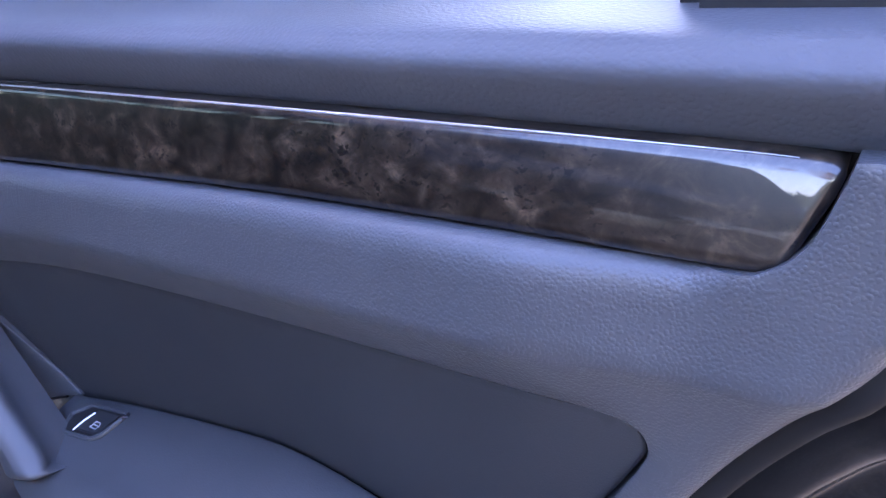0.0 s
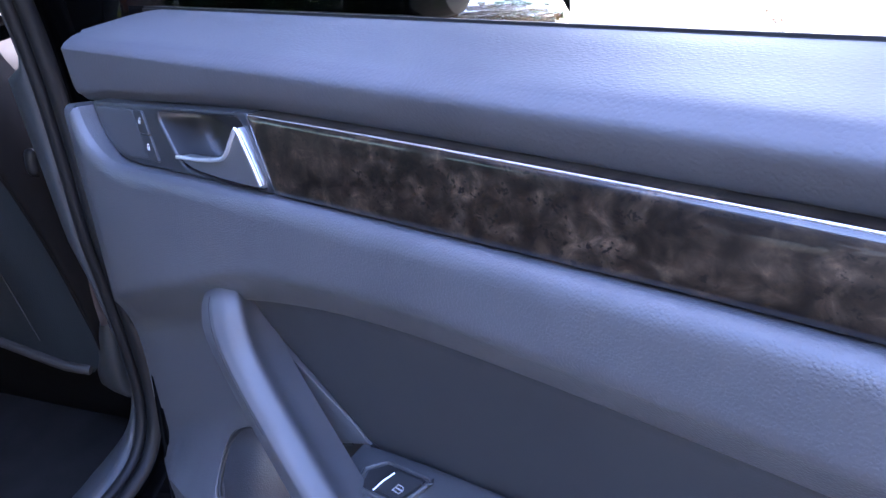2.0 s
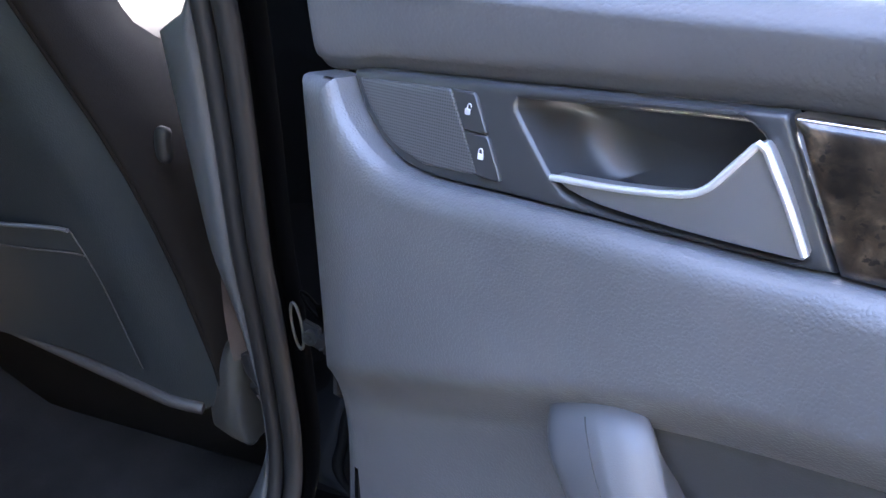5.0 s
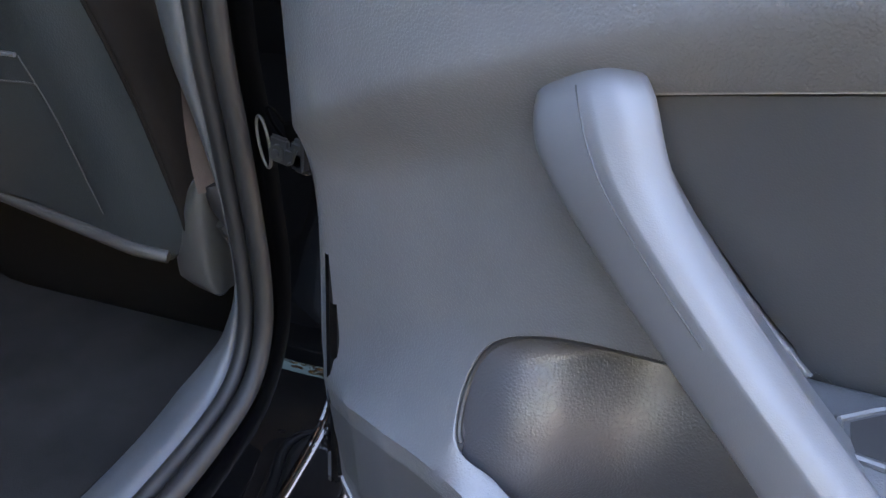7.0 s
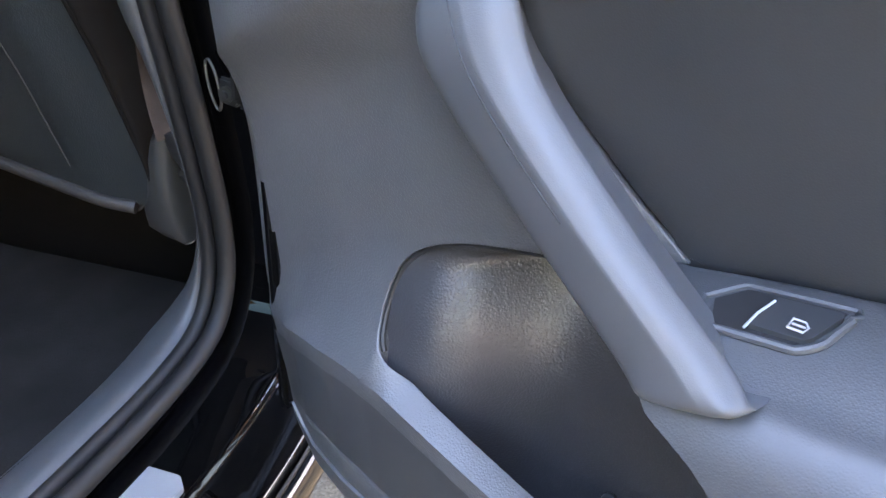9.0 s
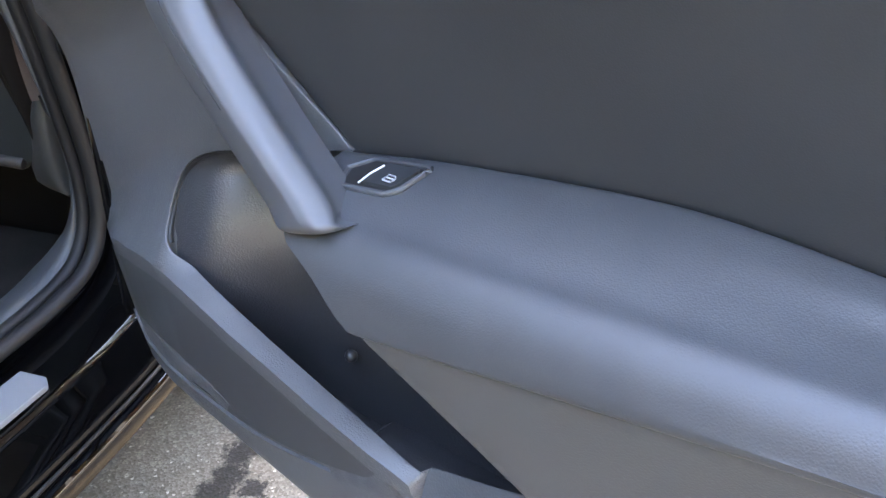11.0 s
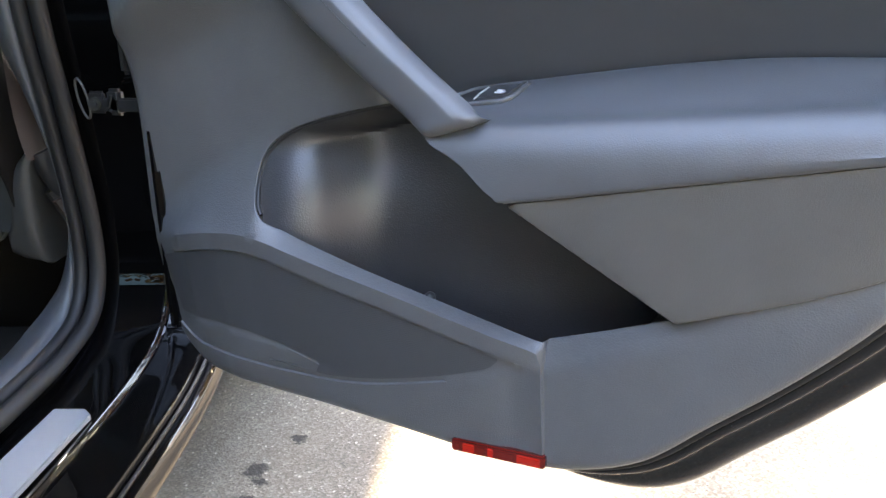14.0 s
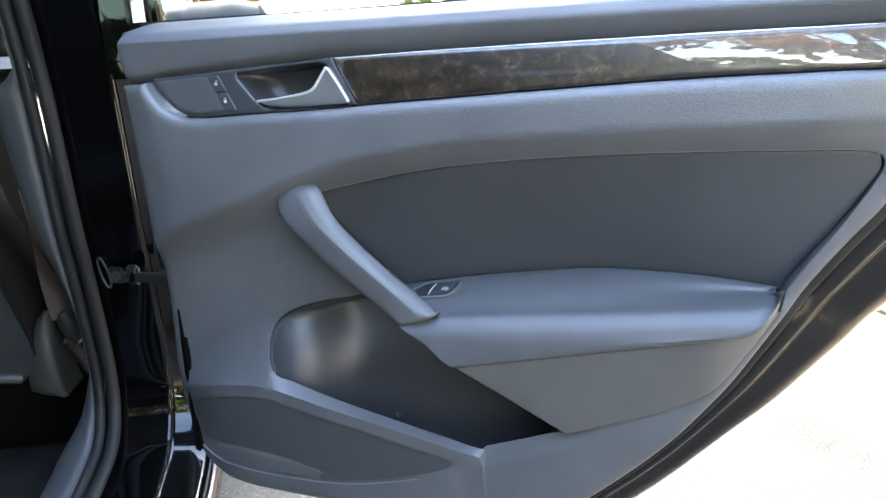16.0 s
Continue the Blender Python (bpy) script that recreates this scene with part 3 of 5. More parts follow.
# handle surround
BEZEL = np.vstack([curve([(-0.266, 0.976), (-0.259, 0.979), (-0.187, 0.983), (-0.10, 0.9885), (-0.0195, 0.9935)], 5), curve([(0.0105, 0.9375), (-0.02, 0.9350), (-0.14, 0.931), (-0.205, 0.929), (-0.235, 0.9385), (-0.256, 0.957)], 5)])
CUP = np.vstack([curve([(-0.146, 0.9795), (-0.09, 0.9845), (-0.034, 0.9885)], 4), curve([(-0.027, 0.984), (-0.012, 0.962), (-0.001, 0.9405)], 4), curve([(-0.008, 0.9375), (-0.06, 0.9355), (-0.105, 0.937), (-0.120, 0.944), (-0.137, 0.963), (-0.147, 0.975)], 4)])


def bezel_face(x, z):
    return -0.0030 - 0.01 * np.maximum(x + 0.1, 0) - 0.02 * (0.96 - z)


bezel = part("handle_surround", sheet(BEZEL, bezel_face, 0.005, [CUP], roll=0.003, wall=0.012, hole_wall=0.0, edge_step=0.003, hole_roll=0.003), m_bezel, door, "dark grey plastic surround")
loop = even(CUP, 0.003, True)
mid = loop.mean(0)
rows = []
for k, d in ((1.0, 0.002), (0.985, 0.007), (0.95, 0.016), (0.88, 0.026), (0.75, 0.033), (0.45, 0.036), (0.0005, 0.036)):
    q = mid + (loop - mid) * np.array((k, k)) + np.array((0.012, 0.002)) * (1 - k)
    rows.append([(p[0], float(bezel_face(p[0], p[1])) + d, p[1]) for p in q])
part("finger_cup", grid_mesh(rows, True), m_bezel, bezel, "smooth recessed finger cup")
# lever
LEVER = np.vstack([curve([(-0.1205, 0.9465), (-0.086, 0.9495), (-0.055, 0.9545), (-0.043, 0.9600), (-0.034, 0.9710), (-0.0265, 0.9820)], 5), curve([(-0.0238, 0.9830), (-0.0205, 0.9800), (-0.010, 0.9630), (0.0002, 0.9440)], 4), curve([(-0.001, 0.9405), (-0.026, 0.9395), (-0.064, 0.9385), (-0.095, 0.9390), (-0.112, 0.9420)], 4)])


def lever_face(x, z):
    return -0.0050 - 0.004 * smooth((x + 0.12) / 0.1) + 0.03 * np.maximum(0.975 - z, 0)


lever = part("handle_lever", sheet(LEVER, lever_face, 0.004, roll=0.002, wall=0.010, edge_step=0.0025), m_chrome, door, "satin chrome inner door lever")
edge = np.vstack([curve([(-0.1205, 0.9462), (-0.086, 0.9492), (-0.055, 0.9542), (-0.043, 0.9597), (-0.034, 0.9707), (-0.0255, 0.9818)], 6), curve([(-0.0222, 0.9800), (-0.0105, 0.9610), (-0.0008, 0.9430)], 6)])
part("bright_edge", tube([(x, float(lever_face(x, z)) - 0.0008, z) for x, z in edge], 0.0017, 10), m_bright, lever, "polished chrome edge")

# locking switch and small speaker mesh beside it
GRID = np.vstack([[(-0.259, 0.9745), (-0.1885, 0.9785)], [(-0.1665, 0.9365)], curve([(-0.205, 0.934), (-0.232, 0.9425), (-0.250, 0.9585)], 4)])
part("tweeter_grille", sheet(GRID, lambda x, z: bezel_face(x, z) - 0.0012, 0.004, wall=0.003, roll=0.0012, edge_step=0.003), m_ribs, bezel, "finely perforated plastic mesh")


def key(a, b):
    """A locking key between the heights a and b of the slanted key column."""
    def at(k, z):
        left, right = -0.1875 + (0.978 - z) * 0.50, -0.1700 + (0.978 - z) * 0.50
        return left + (right - left) * k
    return [(at(0.04, a), a), (at(0.96, a), a), (at(0.96, b), b), (at(0.04, b), b)]


def padlock(x, z, open_):
    y = float(bezel_face(x, z)) - 0.0032
    body = box((x - 0.0019, y, z - 0.0030), (x + 0.0019, y + 0.0006, z + 0.0002), 0.0003, 1)
    dx = 0.0012 if open_ else 0.0
    arc = [(x + dx + 0.0013 * math.cos(a), y + 0.0003, z + 0.0012 + 0.0016 * math.sin(a)) for a in np.linspace(0, math.pi, 9)]
    path = ([(x + dx + 0.0013, y + 0.0003, z)] if not open_ else []) + arc + [(x + dx - 0.0013, y + 0.0003, z)]
    return joined(body, tube(path, 0.00032, 5))


for (a, b), op in (((0.9785, 0.9590), True), ((0.9583, 0.9365), False)):
    k = part("lock_key", sheet(key(a, b), lambda x, z: bezel_face(x, z) - 0.0022, 0.004, wall=0.004, roll=0.0009, edge_step=0.003), m_bezel, bezel, "unlock key" if op else "lock key")
    zc = (a + b) / 2 + 0.0015
    part("padlock_mark", padlock(-0.1788 + (0.978 - zc) * 0.5 + 0.0005, zc, op), m_white, k, "white padlock mark")


# inset field of smooth leatherette
def inset_depth(x):
    return 0.057 - 0.030 * smooth((np.asarray(x, float) - 0.25) / 0.25)


def inset_face(x, z):
    zt = np.interp(x, np.r_[INSET_TOP[:, 0], 0.57], np.r_[INSET_TOP[:, 1], 0.868])
    zb = np.interp(x, ARM_BACK[:, 0], ARM_BACK[:, 1])
    top = door_face(x, zt) + 0.002
    k = np.clip((zt - z) / np.maximum(zt - zb, 0.02), 0, 1.2)
    left = smooth(1 - (x + 0.06) / 0.12) * 0.0035
    return top + (inset_depth(x) - top) * k**0.9 + left


low = ARM_BACK.copy()
low[:, 1] -= 0.006
low[0] = (0.029, 0.692)
INSET = np.vstack([INSET_TOP + (0, -0.0012), INSET_RIGHT[1:-1] + (-0.0014, 0), low[::-1], INSET_LEFT[2:-1] + (0.0012, 0.0004)])
part("inset_field", sheet(INSET, inset_face, 0.008, roll=0.0030, wall=0.012, edge_step=0.004), m_inset, door, "smooth dark leatherette inset")
seam = np.vstack([INSET_TOP, INSET_RIGHT[1:12]])
part("inset_piping", tube([(x, float(door_face(x, z)) + 0.0026, z) for x, z in even(seam, 0.006)], 0.0011, 6), m_piping, door, "pale edge of the inset")


# armrest
ARM_FRONT = curve([(0.04, 0.6865), (0.109, 0.689), (0.184, 0.694), (0.313, 0.703), (0.432, 0.712), (0.50, 0.719)])
ARM_LOW = curve([(0.04, 0.620), (0.119, 0.6275), (0.248, 0.649), (0.354, 0.667), (0.425, 0.679), (0.447, 0.686), (0.460, 0.695), (0.470, 0.707), (0.4785, 0.716)])


def arm_profile(x):
    zb = np.interp(x, ARM_BACK[:, 0], ARM_BACK[:, 1])
    zf = np.interp(x, ARM_FRONT[:, 0], ARM_FRONT[:, 1])
    zl = np.interp(x, ARM_LOW[:, 0], ARM_LOW[:, 1])
    yb = float(inset_depth(x)) - 0.001
    u = min(max((x - 0.4475) / 0.031, 0.0), 1.0)
    back = 0.032 * (1 - math.sqrt(1 - u * u))
    pts = [(yb, zb - 0.006), (yb - 0.003, zb), (yb * 0.6, zb - (zb - zf) * 0.22), (0.012, zf + (zb - zf) * 0.40), (-0.006, zf + 0.0015), (-0.022, zf - 0.0045), (-0.0325, zf - 0.0165), (-0.0370, zf - 0.030 - 0.3 * max(0.0, zf - 0.06 - zl)), (-0.0375, zl + 0.006), (-0.0355, zl + 0.0008), (-0.030, zl), (-0.012, zl + 0.002)]
    return curve([(min(y + back * (0.0, 0.0, 0.15, 0.45, 0.8, 1.0)[min(k, 5)], yb), max(z, zl) if k > 5 else z) for k, (y, z) in enumerate(pts)], 4)


xl_ctrl = np.interp(np.linspace(0, 11, 45), [0, 1, 3, 5, 6, 8, 9, 11], [0.026, 0.026, 0.032, 0.043, 0.058, 0.112, 0.120, 0.122])
rows = []
for k in np.r_[np.linspace(0, 0.9, 50), np.linspace(0.915, 1, 14)]:
    row = []
    for i, xl in enumerate(xl_ctrl):
        x = xl + (0.4785 - xl) * k
        y, z = arm_profile(x)[i]
        row.append((x, y, z))
    rows.append(row)
rows.append([(x + 0.0002, max(y, 0.020), z - 0.001) for x, y, z in rows[-1]])
bm = grid_mesh(rows)
part("armrest", bm, m_arm, door, "padded grey vinyl armrest with soft front edge")


def arm_top(x, y):
    p = arm_profile(x)[:24]
    return float(np.interp(-y, -p[:, 0], p[:, 1]))


# black sheet put behind the armrest's end for the shade in the gap
part("end_gap_shade", sheet(np.array([(0.445, 0.660), (0.478, 0.680), (0.492, 0.702), (0.4925, 0.729), (0.479, 0.722), (0.445, 0.712)]), lambda x, z: 0.006 + 0.06 * (x - 0.445), 0.006, wall=0.0), m_dark, door, "black sheet for the shade in the gap behind the armrest end")

# lower card under the armrest
CARD = np.vstack([even(ARM_LOW[(ARM_LOW[:, 0] > 0.121) & (ARM_LOW[:, 0] < 0.472)], 0.01) + (0, -0.0004), [(0.4803, 0.700)], curve([(0.4655, 0.677), (0.4495, 0.653), (0.4295, 0.623), (0.4055, 0.599), (0.346, 0.5695), (0.249, 0.5355)], 5), [(0.121, 0.6255)]])


def card_face(x, z):
    zl = np.interp(x, ARM_LOW[:, 0], ARM_LOW[:, 1])
    back = 0.030 * smooth((x - 0.40) / 0.09)
    k = (zl - z) / np.maximum(zl - np.interp(x, [0.12, 0.249, 0.346, 0.41, 0.49], [0.52, 0.536, 0.570, 0.60, 0.68]), 0.02)
    return -0.033 + back + (0.029 - back * 0.6) * np.clip(k, 0, 1.1)


part("lower_card", sheet(CARD, card_face, 0.009, roll=0.0018, wall=0.03, edge_step=0.005), m_card, door, "flat grey plastic card below the armrest")

# map pocket
POCKET = np.vstack([curve([(-0.1595, 0.622), (-0.1545, 0.646), (-0.140, 0.6625), (-0.114, 0.675), (-0.078, 0.685), (-0.021, 0.697), (0.034, 0.705)], 5), [(0.16, 0.66), (0.30, 0.56), (0.30, 0.40), (-0.12, 0.40), (-0.150, 0.56)]])


def pocket_face(x, z):
    """A round cheek at the front end that turns back into a deep dark box."""
    dx, dz = np.maximum(x + 0.150, 0), z - 0.604
    r = np.sqrt(dx**2 + np.where(dz > 0, dz * 0.68, dz * 0.38) ** 2 + 1e-9)
    R, q = 0.050, np.maximum(r - 0.018, 0)
    turn = np.where(q < 0.85 * R, R - np.sqrt(np.maximum(R * R - np.minimum(q, 0.85 * R) ** 2, 0)), 0.0237 + (q - 0.85 * R) * 1.61)
    deep = 0.070 + 0.006 * smooth((0.62 - z) / 0.10)
    turn = turn + deep - np.sqrt((turn - deep) ** 2 + 0.0009)
    turn = 0.5 * (turn - deep + np.sqrt(deep**2 + 0.0009))
    top = np.interp(x, [-0.16, -0.1545, -0.14, -0.114, -0.078, -0.021, 0.034, 0.3], [0.622, 0.646, 0.6625, 0.675, 0.685, 0.697, 0.705, 0.70])
    side = np.mean([door_face(np.full_like(x, -0.158), np.clip(z + o, 0.596, 0.70)) for o in np.linspace(-0.032, 0.032, 13)], axis=0)
    over = door_face(x, np.maximum(top, 0.60))
    near = smooth(1 - (top - z) / 0.04) * smooth((x + 0.155) / 0.03)
    start = 0.003 + side * (1 - near) + over * near
    return start + turn * smooth((top - z) / 0.03 + 0.05)


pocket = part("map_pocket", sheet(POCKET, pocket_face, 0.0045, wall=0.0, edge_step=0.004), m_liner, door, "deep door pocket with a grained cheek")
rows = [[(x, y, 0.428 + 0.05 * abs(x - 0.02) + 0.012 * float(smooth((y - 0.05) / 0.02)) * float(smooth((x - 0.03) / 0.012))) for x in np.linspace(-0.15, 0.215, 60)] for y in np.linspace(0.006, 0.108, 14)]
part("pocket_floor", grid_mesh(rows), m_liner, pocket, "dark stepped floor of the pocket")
bm = bmesh.new()
bmesh.ops.create_uvsphere(bm, u_segments=14, v_segments=8, radius=0.006)
bmesh.ops.translate(bm, vec=(0.004, 0.073, 0.501), verts=bm.verts)
part("screw_cap", bm, m_bezel, pocket, "small round screw cap")
arc = [(x, float(door_face(x, z)) + 0.0040, z) for x, z in even(POCKET_EDGE[POCKET_EDGE[:, 1] > 0.588][:-2] + (0.0016, -0.0009), 0.005)]
part("pocket_gap", tube(arc, 0.0022, 8), m_dark, door, "dark shut line round the pocket")

# pull handle
L = [(-0.1115, 0.838), (-0.106, 0.812), (-0.088, 0.788), (-0.028, 0.737), (0.034, 0.690), (0.052, 0.676)]
R = [(-0.066, 0.849), (-0.046, 0.838), (-0.022, 0.798), (0.036, 0.743), (0.086, 0.703), (0.099, 0.692)]
E_ = [(-0.085, 0.846), (-0.067, 0.831), (-0.044, 0.799), (0.004, 0.755), (0.062, 0.708), (0.086, 0.687)]
YL = [0.004, -0.010, -0.017, -0.023, -0.029, -0.031]
YE = [-0.002, -0.022, -0.030, -0.034, -0.037, -0.036]
YR = [0.000, -0.012, -0.018, -0.021, -0.025, -0.029]
stations = []
for a, b, e, ya, yb, ye in zip(L, R, E_, YL, YR, YE):
    a, b, e = np.array((a[0], ya, a[1])), np.array((b[0], yb, b[1])), np.array((e[0], ye, e[1]))
    deep = np.array((0, 0.045, 0))
    stations.append([a + deep, a + deep * 0.4, a + (0.0005, 0.004, 0), a * 0.85 + e * 0.15 + (0, -0.0012, 0), (a + e) / 2 + (0, -0.0018, 0), e * 0.93 + a * 0.07 + (0, -0.0006, 0), e * 0.88 + b * 0.12 + (0, -0.0008, 0), e * 0.45 + b * 0.55 + (0, -0.003, 0), b * 0.85 + e * 0.15 + (0, -0.0005, 0), b + (-0.001, 0.005, 0), b + deep * 0.45 + (-0.014, 0, -0.004), b + deep + (-0.022, 0, -0.006)])
stations.append([p + np.array((0.003, 0.030, -0.005)) for p in stations[-1]])
stations = np.array(stations)
along = np.array([curve(stations[:, i], 8) for i in range(stations.shape[1])])
rows = [curve(along[:, j], 3) for j in range(along.shape[1])]
bm = grid_mesh(rows, cap=True)
grab = part("pull_handle", bm, m_grab, door, "slanted grey pull handle with a faceted ridge", angle=60)
crack = [(p[0], p[1], p[2]) for p in (along[5] * 0.75 + along[4] * 0.25)[5:26]]
part("handle_joint", tube(crack, 0.00055, 5), m_dark, grab, "thin parting line")

# window switch on the armrest
RIM = [(0.052, 0.030), (0.066, 0.043), (0.117, 0.042), (0.109, 0.020), (0.101, 0.014), (0.058, 0.013)]


def plan(poly, lift, inner=1.0, depth=0.006):
    """A slab lying on the armrest, over an outline in x and y."""
    p = np.array(poly)
    c = p.mean(0)
    p = even(c + (p - c) * inner, 0.004, True)
    bm = bmesh.new()
    top = [bm.verts.new((x, y, arm_top(x, y) + lift)) for x, y in p]
    low = [bm.verts.new((x, y, arm_top(x, y) + lift - depth)) for x, y in p]
    bm.faces.new(top)
    for i in range(len(top)):
        j = (i + 1) % len(top)
        bm.faces.new((top[i], top[j], low[j], low[i]))
    bmesh.ops.recalc_face_normals(bm, faces=bm.faces)
    return bm


switch = part("window_switch", plan(RIM, 0.0012), m_arm, door, "black window switch in a rounded grey bezel")
part("recess", plan(RIM, 0.0018, 0.84), m_dark, switch, "black recess")
part("switch_rim", joined(*[tube([(x, y, arm_top(x, y) + 0.0012) for x, y in even(RIM + RIM[:1], 0.004)], 0.0022, 8)]), m_arm, switch)
rocker = part("rocker", plan([(0.083, 0.0365), (0.1125, 0.0360), (0.1035, 0.0175), (0.078, 0.0175)], 0.0042), m_bezel, switch, "rocker key")
part("rocker_line", tube([(0.0770, 0.0145, arm_top(0.0770, 0.0145) + 0.0045), (0.0790, 0.024, arm_top(0.0790, 0.024) + 0.0048), (0.0828, 0.0335, arm_top(0.0828, 0.0335) + 0.0045)], 0.0007, 6), m_bright, rocker, "thin chrome line")
mk = joined(*[tube([(0.0965 + a * 1.3, 0.0225 + b * 1.3, arm_top(0.0965, 0.0225) + 0.0048 + b * 0.3) for a, b in path], 0.0006, 5) for path in ([(-0.0025, -0.002), (0.0028, -0.002), (0.0036, 0.001), (0.002, 0.003), (-0.0022, 0.003), (-0.0025, -0.002)], [(-0.0018, 0.0005), (0.0028, 0.0005)])])
part("window_mark", mk, m_white, rocker, "white window mark")

# speaker mesh on the front foot of the panel
sl = SHELF_LOW[(SHELF_LOW[:, 0] > -0.297) & (SHELF_LOW[:, 0] < 0.112)] + (0, -0.0205)
gl = GROOVE[(GROOVE[:, 0] > -0.10) & (GROOVE[:, 0] < 0.105)] + (0, 0.0050)
st = STRIPE[(STRIPE[:, 0] > -0.29) & (STRIPE[:, 0] < -0.085)] + (0, 0.003)
SPEAK = np.vstack([sl, gl[::-1], st[::-1]])
part("speaker_grille", sheet(SPEAK, lambda x, z: door_face(x, z) - 0.0012, 0.006, wall=0.0, edge_step=0.005), m_grille, door, "fine perforated speaker mesh")

# red reflector on the lower edge
refl = part("reflector", box((0.056, 0.0025, 0.3800), (0.146, 0.014, 0.3925), 0.0015), m_red_dim, door, "red plastic door reflector")
for x0, x1, mat in ((0.0590, 0.0655, m_red_dim), (0.0675, 0.0790, m_red), (0.0815, 0.0900, m_red_dim), (0.0920, 0.0975, m_red), (0.1000, 0.1180, m_red_dim), (0.1200, 0.1420, m_red)):
    part("reflector_rib", box((x0, 0.0014, 0.3814), (x1, 0.004, 0.3902), 0.0008), mat, refl)

# painted shell, rubber seal and outer skin
ring = even(PANEL_OUT[:int(np.argmax(PANEL_OUT[:, 0])) + 1], 0.01)
tang = np.gradient(ring, axis=0)
tang /= np.linalg.norm(tang, axis=1)[:, None]
normal = np.stack([tang[:, 1], -tang[:, 0]], 1)
if normal[0][0] > 0:
    normal = -normal


def shell(profile, name, mat, label):
    rows = []
    for p, nrm in zip(ring, normal):
        if p[0] < -0.27 and p[1] > 0.44:
            continue
        w = 0.10 + 0.90 * float(smooth((p[0] - 0.08) / 0.16)) * (1 if p[1] < 0.99 else 1)
        if p[0] < -0.28:
            w = 0.10
        w *= 1 + 0.85 * float(smooth((p[0] - 0.36) / 0.2))
        y0 = float(door_face(p[0], p[1]))
        rows.append([(p[0] + nrm[0] * o * w, y0 + y, p[1] + nrm[1] * o * w) for o, y in profile])
    part(name, grid_mesh(rows), mat, door, label)


shell(curve([(-0.005, 0.016), (-0.001, 0.0125), (0.0035, 0.012), (0.006, 0.0145), (0.006, 0.020), (0.003, 0.026)], 4), "door_seal", m_rubber, "black rubber door seal")
shell(curve([(-0.002, 0.022), (0.007, 0.0185), (0.014, 0.0195), (0.018, 0.024), (0.020, 0.031), (0.026, 0.0335), (0.038, 0.037), (0.048, 0.047), (0.0545, 0.068), (0.056, 0.096), (0.052, 0.112)], 4), "door_flange", m_paint, "glossy black painted door edge")
skin = [tuple(p + nrm * 0.052 * (1 + 0.85 * float(smooth((p[0] - 0.36) / 0.2))) * (0.1 + 0.9 * float(smooth((p[0] - 0.08) / 0.16)) if p[0] > -0.28 else 0.1)) for p, nrm in zip(ring, normal)]
part("outer_skin", sheet(np.array(skin), lambda x, z: 0.128 - 0.03 * np.maximum(x, 0) - 0.10 * (z - 0.7) ** 2 + 0 * x, 0.04, wall=0.0, edge_step=0.02), m_paint, door, "glossy black outer door skin")

part("door_edge", box((-0.302, 0.026, 0.44), (-0.290, 0.125, 1.036), 0.004), m_paint, door, "black painted hinge edge of the door")

# window frame and pane
part("window_frame", box((-0.405, 0.085, 0.98), (-0.352, 0.125, 1.46), 0.006), m_paint, door, "black window frame post")
part("window_frame", box((0.552, 0.020, 1.030), (0.72, 0.119, 1.078), 0.010, 4), m_rubber, door, "black base of the rear window post")
part("window_frame", box((0.640, 0.075, 1.06), (0.690, 0.118, 1.46), 0.006), m_paint, door, "black window frame post")
part("window_frame", box((-0.405, 0.085, 1.44), (0.690, 0.125, 1.49), 0.006), m_paint, door, "black window frame header")
part("sill_strip", box((-0.36, 0.106, 1.036), (0.66, 0.116, 1.056), 0.002), m_rubber, door, "black rubber window wiper strip")
pane = part("window_pane", box((-0.355, 0.112, 1.03), (0.645, 0.116, 1.45)), m_glass, door, "clear window glass")
pane.visible_shadow = False
# small black clips and the check arm on the hinge end
part("hinge_gasket", box((-0.318, 0.018, 0.845), (-0.306, 0.060, 0.885), 0.003), m_rubber, door, "small black rubber buffer")
part("hinge_gasket", box((-0.320, 0.020, 0.72), (-0.308, 0.070, 0.80), 0.004), m_rubber, door, "black rubber wiring boot")
part("check_arm", box((-0.455, 0.112, 0.671), (-0.31, 0.120, 0.687), 0.002), m_dark, door, "black door check arm")

# ---- the car's body round the door opening ----
body = thing("car", tuple(car(0.8, -0.9, 0.0)), "black car body with open rear doorway and grey sill trim", "car")
SEAL = curve([(0.02, 1.46), (0.075, 1.32), (0.160, 1.20), (0.207, 1.08), (0.232, 0.985), (0.248, 0.883), (0.262, 0.77), (0.277, 0.70), (0.296, 0.60), (0.307, 0.52), (0.302, 0.455), (0.270, 0.408), (0.20, 0.386), (0.10, 0.376), (-0.05, 0.370), (-0.35, 0.364), (-0.8, 0.36)], 6)
tg = np.gradient(SEAL, axis=0)
tg /= np.linalg.norm(tg, axis=1)[:, None]
AWAY = np.stack([-tg[:, 1], tg[:, 0]], 1)      # away from the opening, in forward and up
if AWAY[30][0] < 0:
    AWAY = -AWAY


def swept(profile, name, mat, label, start=0, stop=None, angle=38):
    """A profile of (away from the opening, outward) carried round the doorway."""
    rows = [[car(p[0] + a[0] * d, s, p[1] + a[1] * d) for d, s in profile] for p, a in zip(SEAL[start:stop], AWAY[start:stop])]
    return part(name, grid_mesh(rows), mat, body, label, angle)


def ring_profile(cd, cs, r, k=12):
    return [(cd + r * math.cos(a), cs + r * math.sin(a)) for a in np.linspace(0, 2 * math.pi, k + 1)]


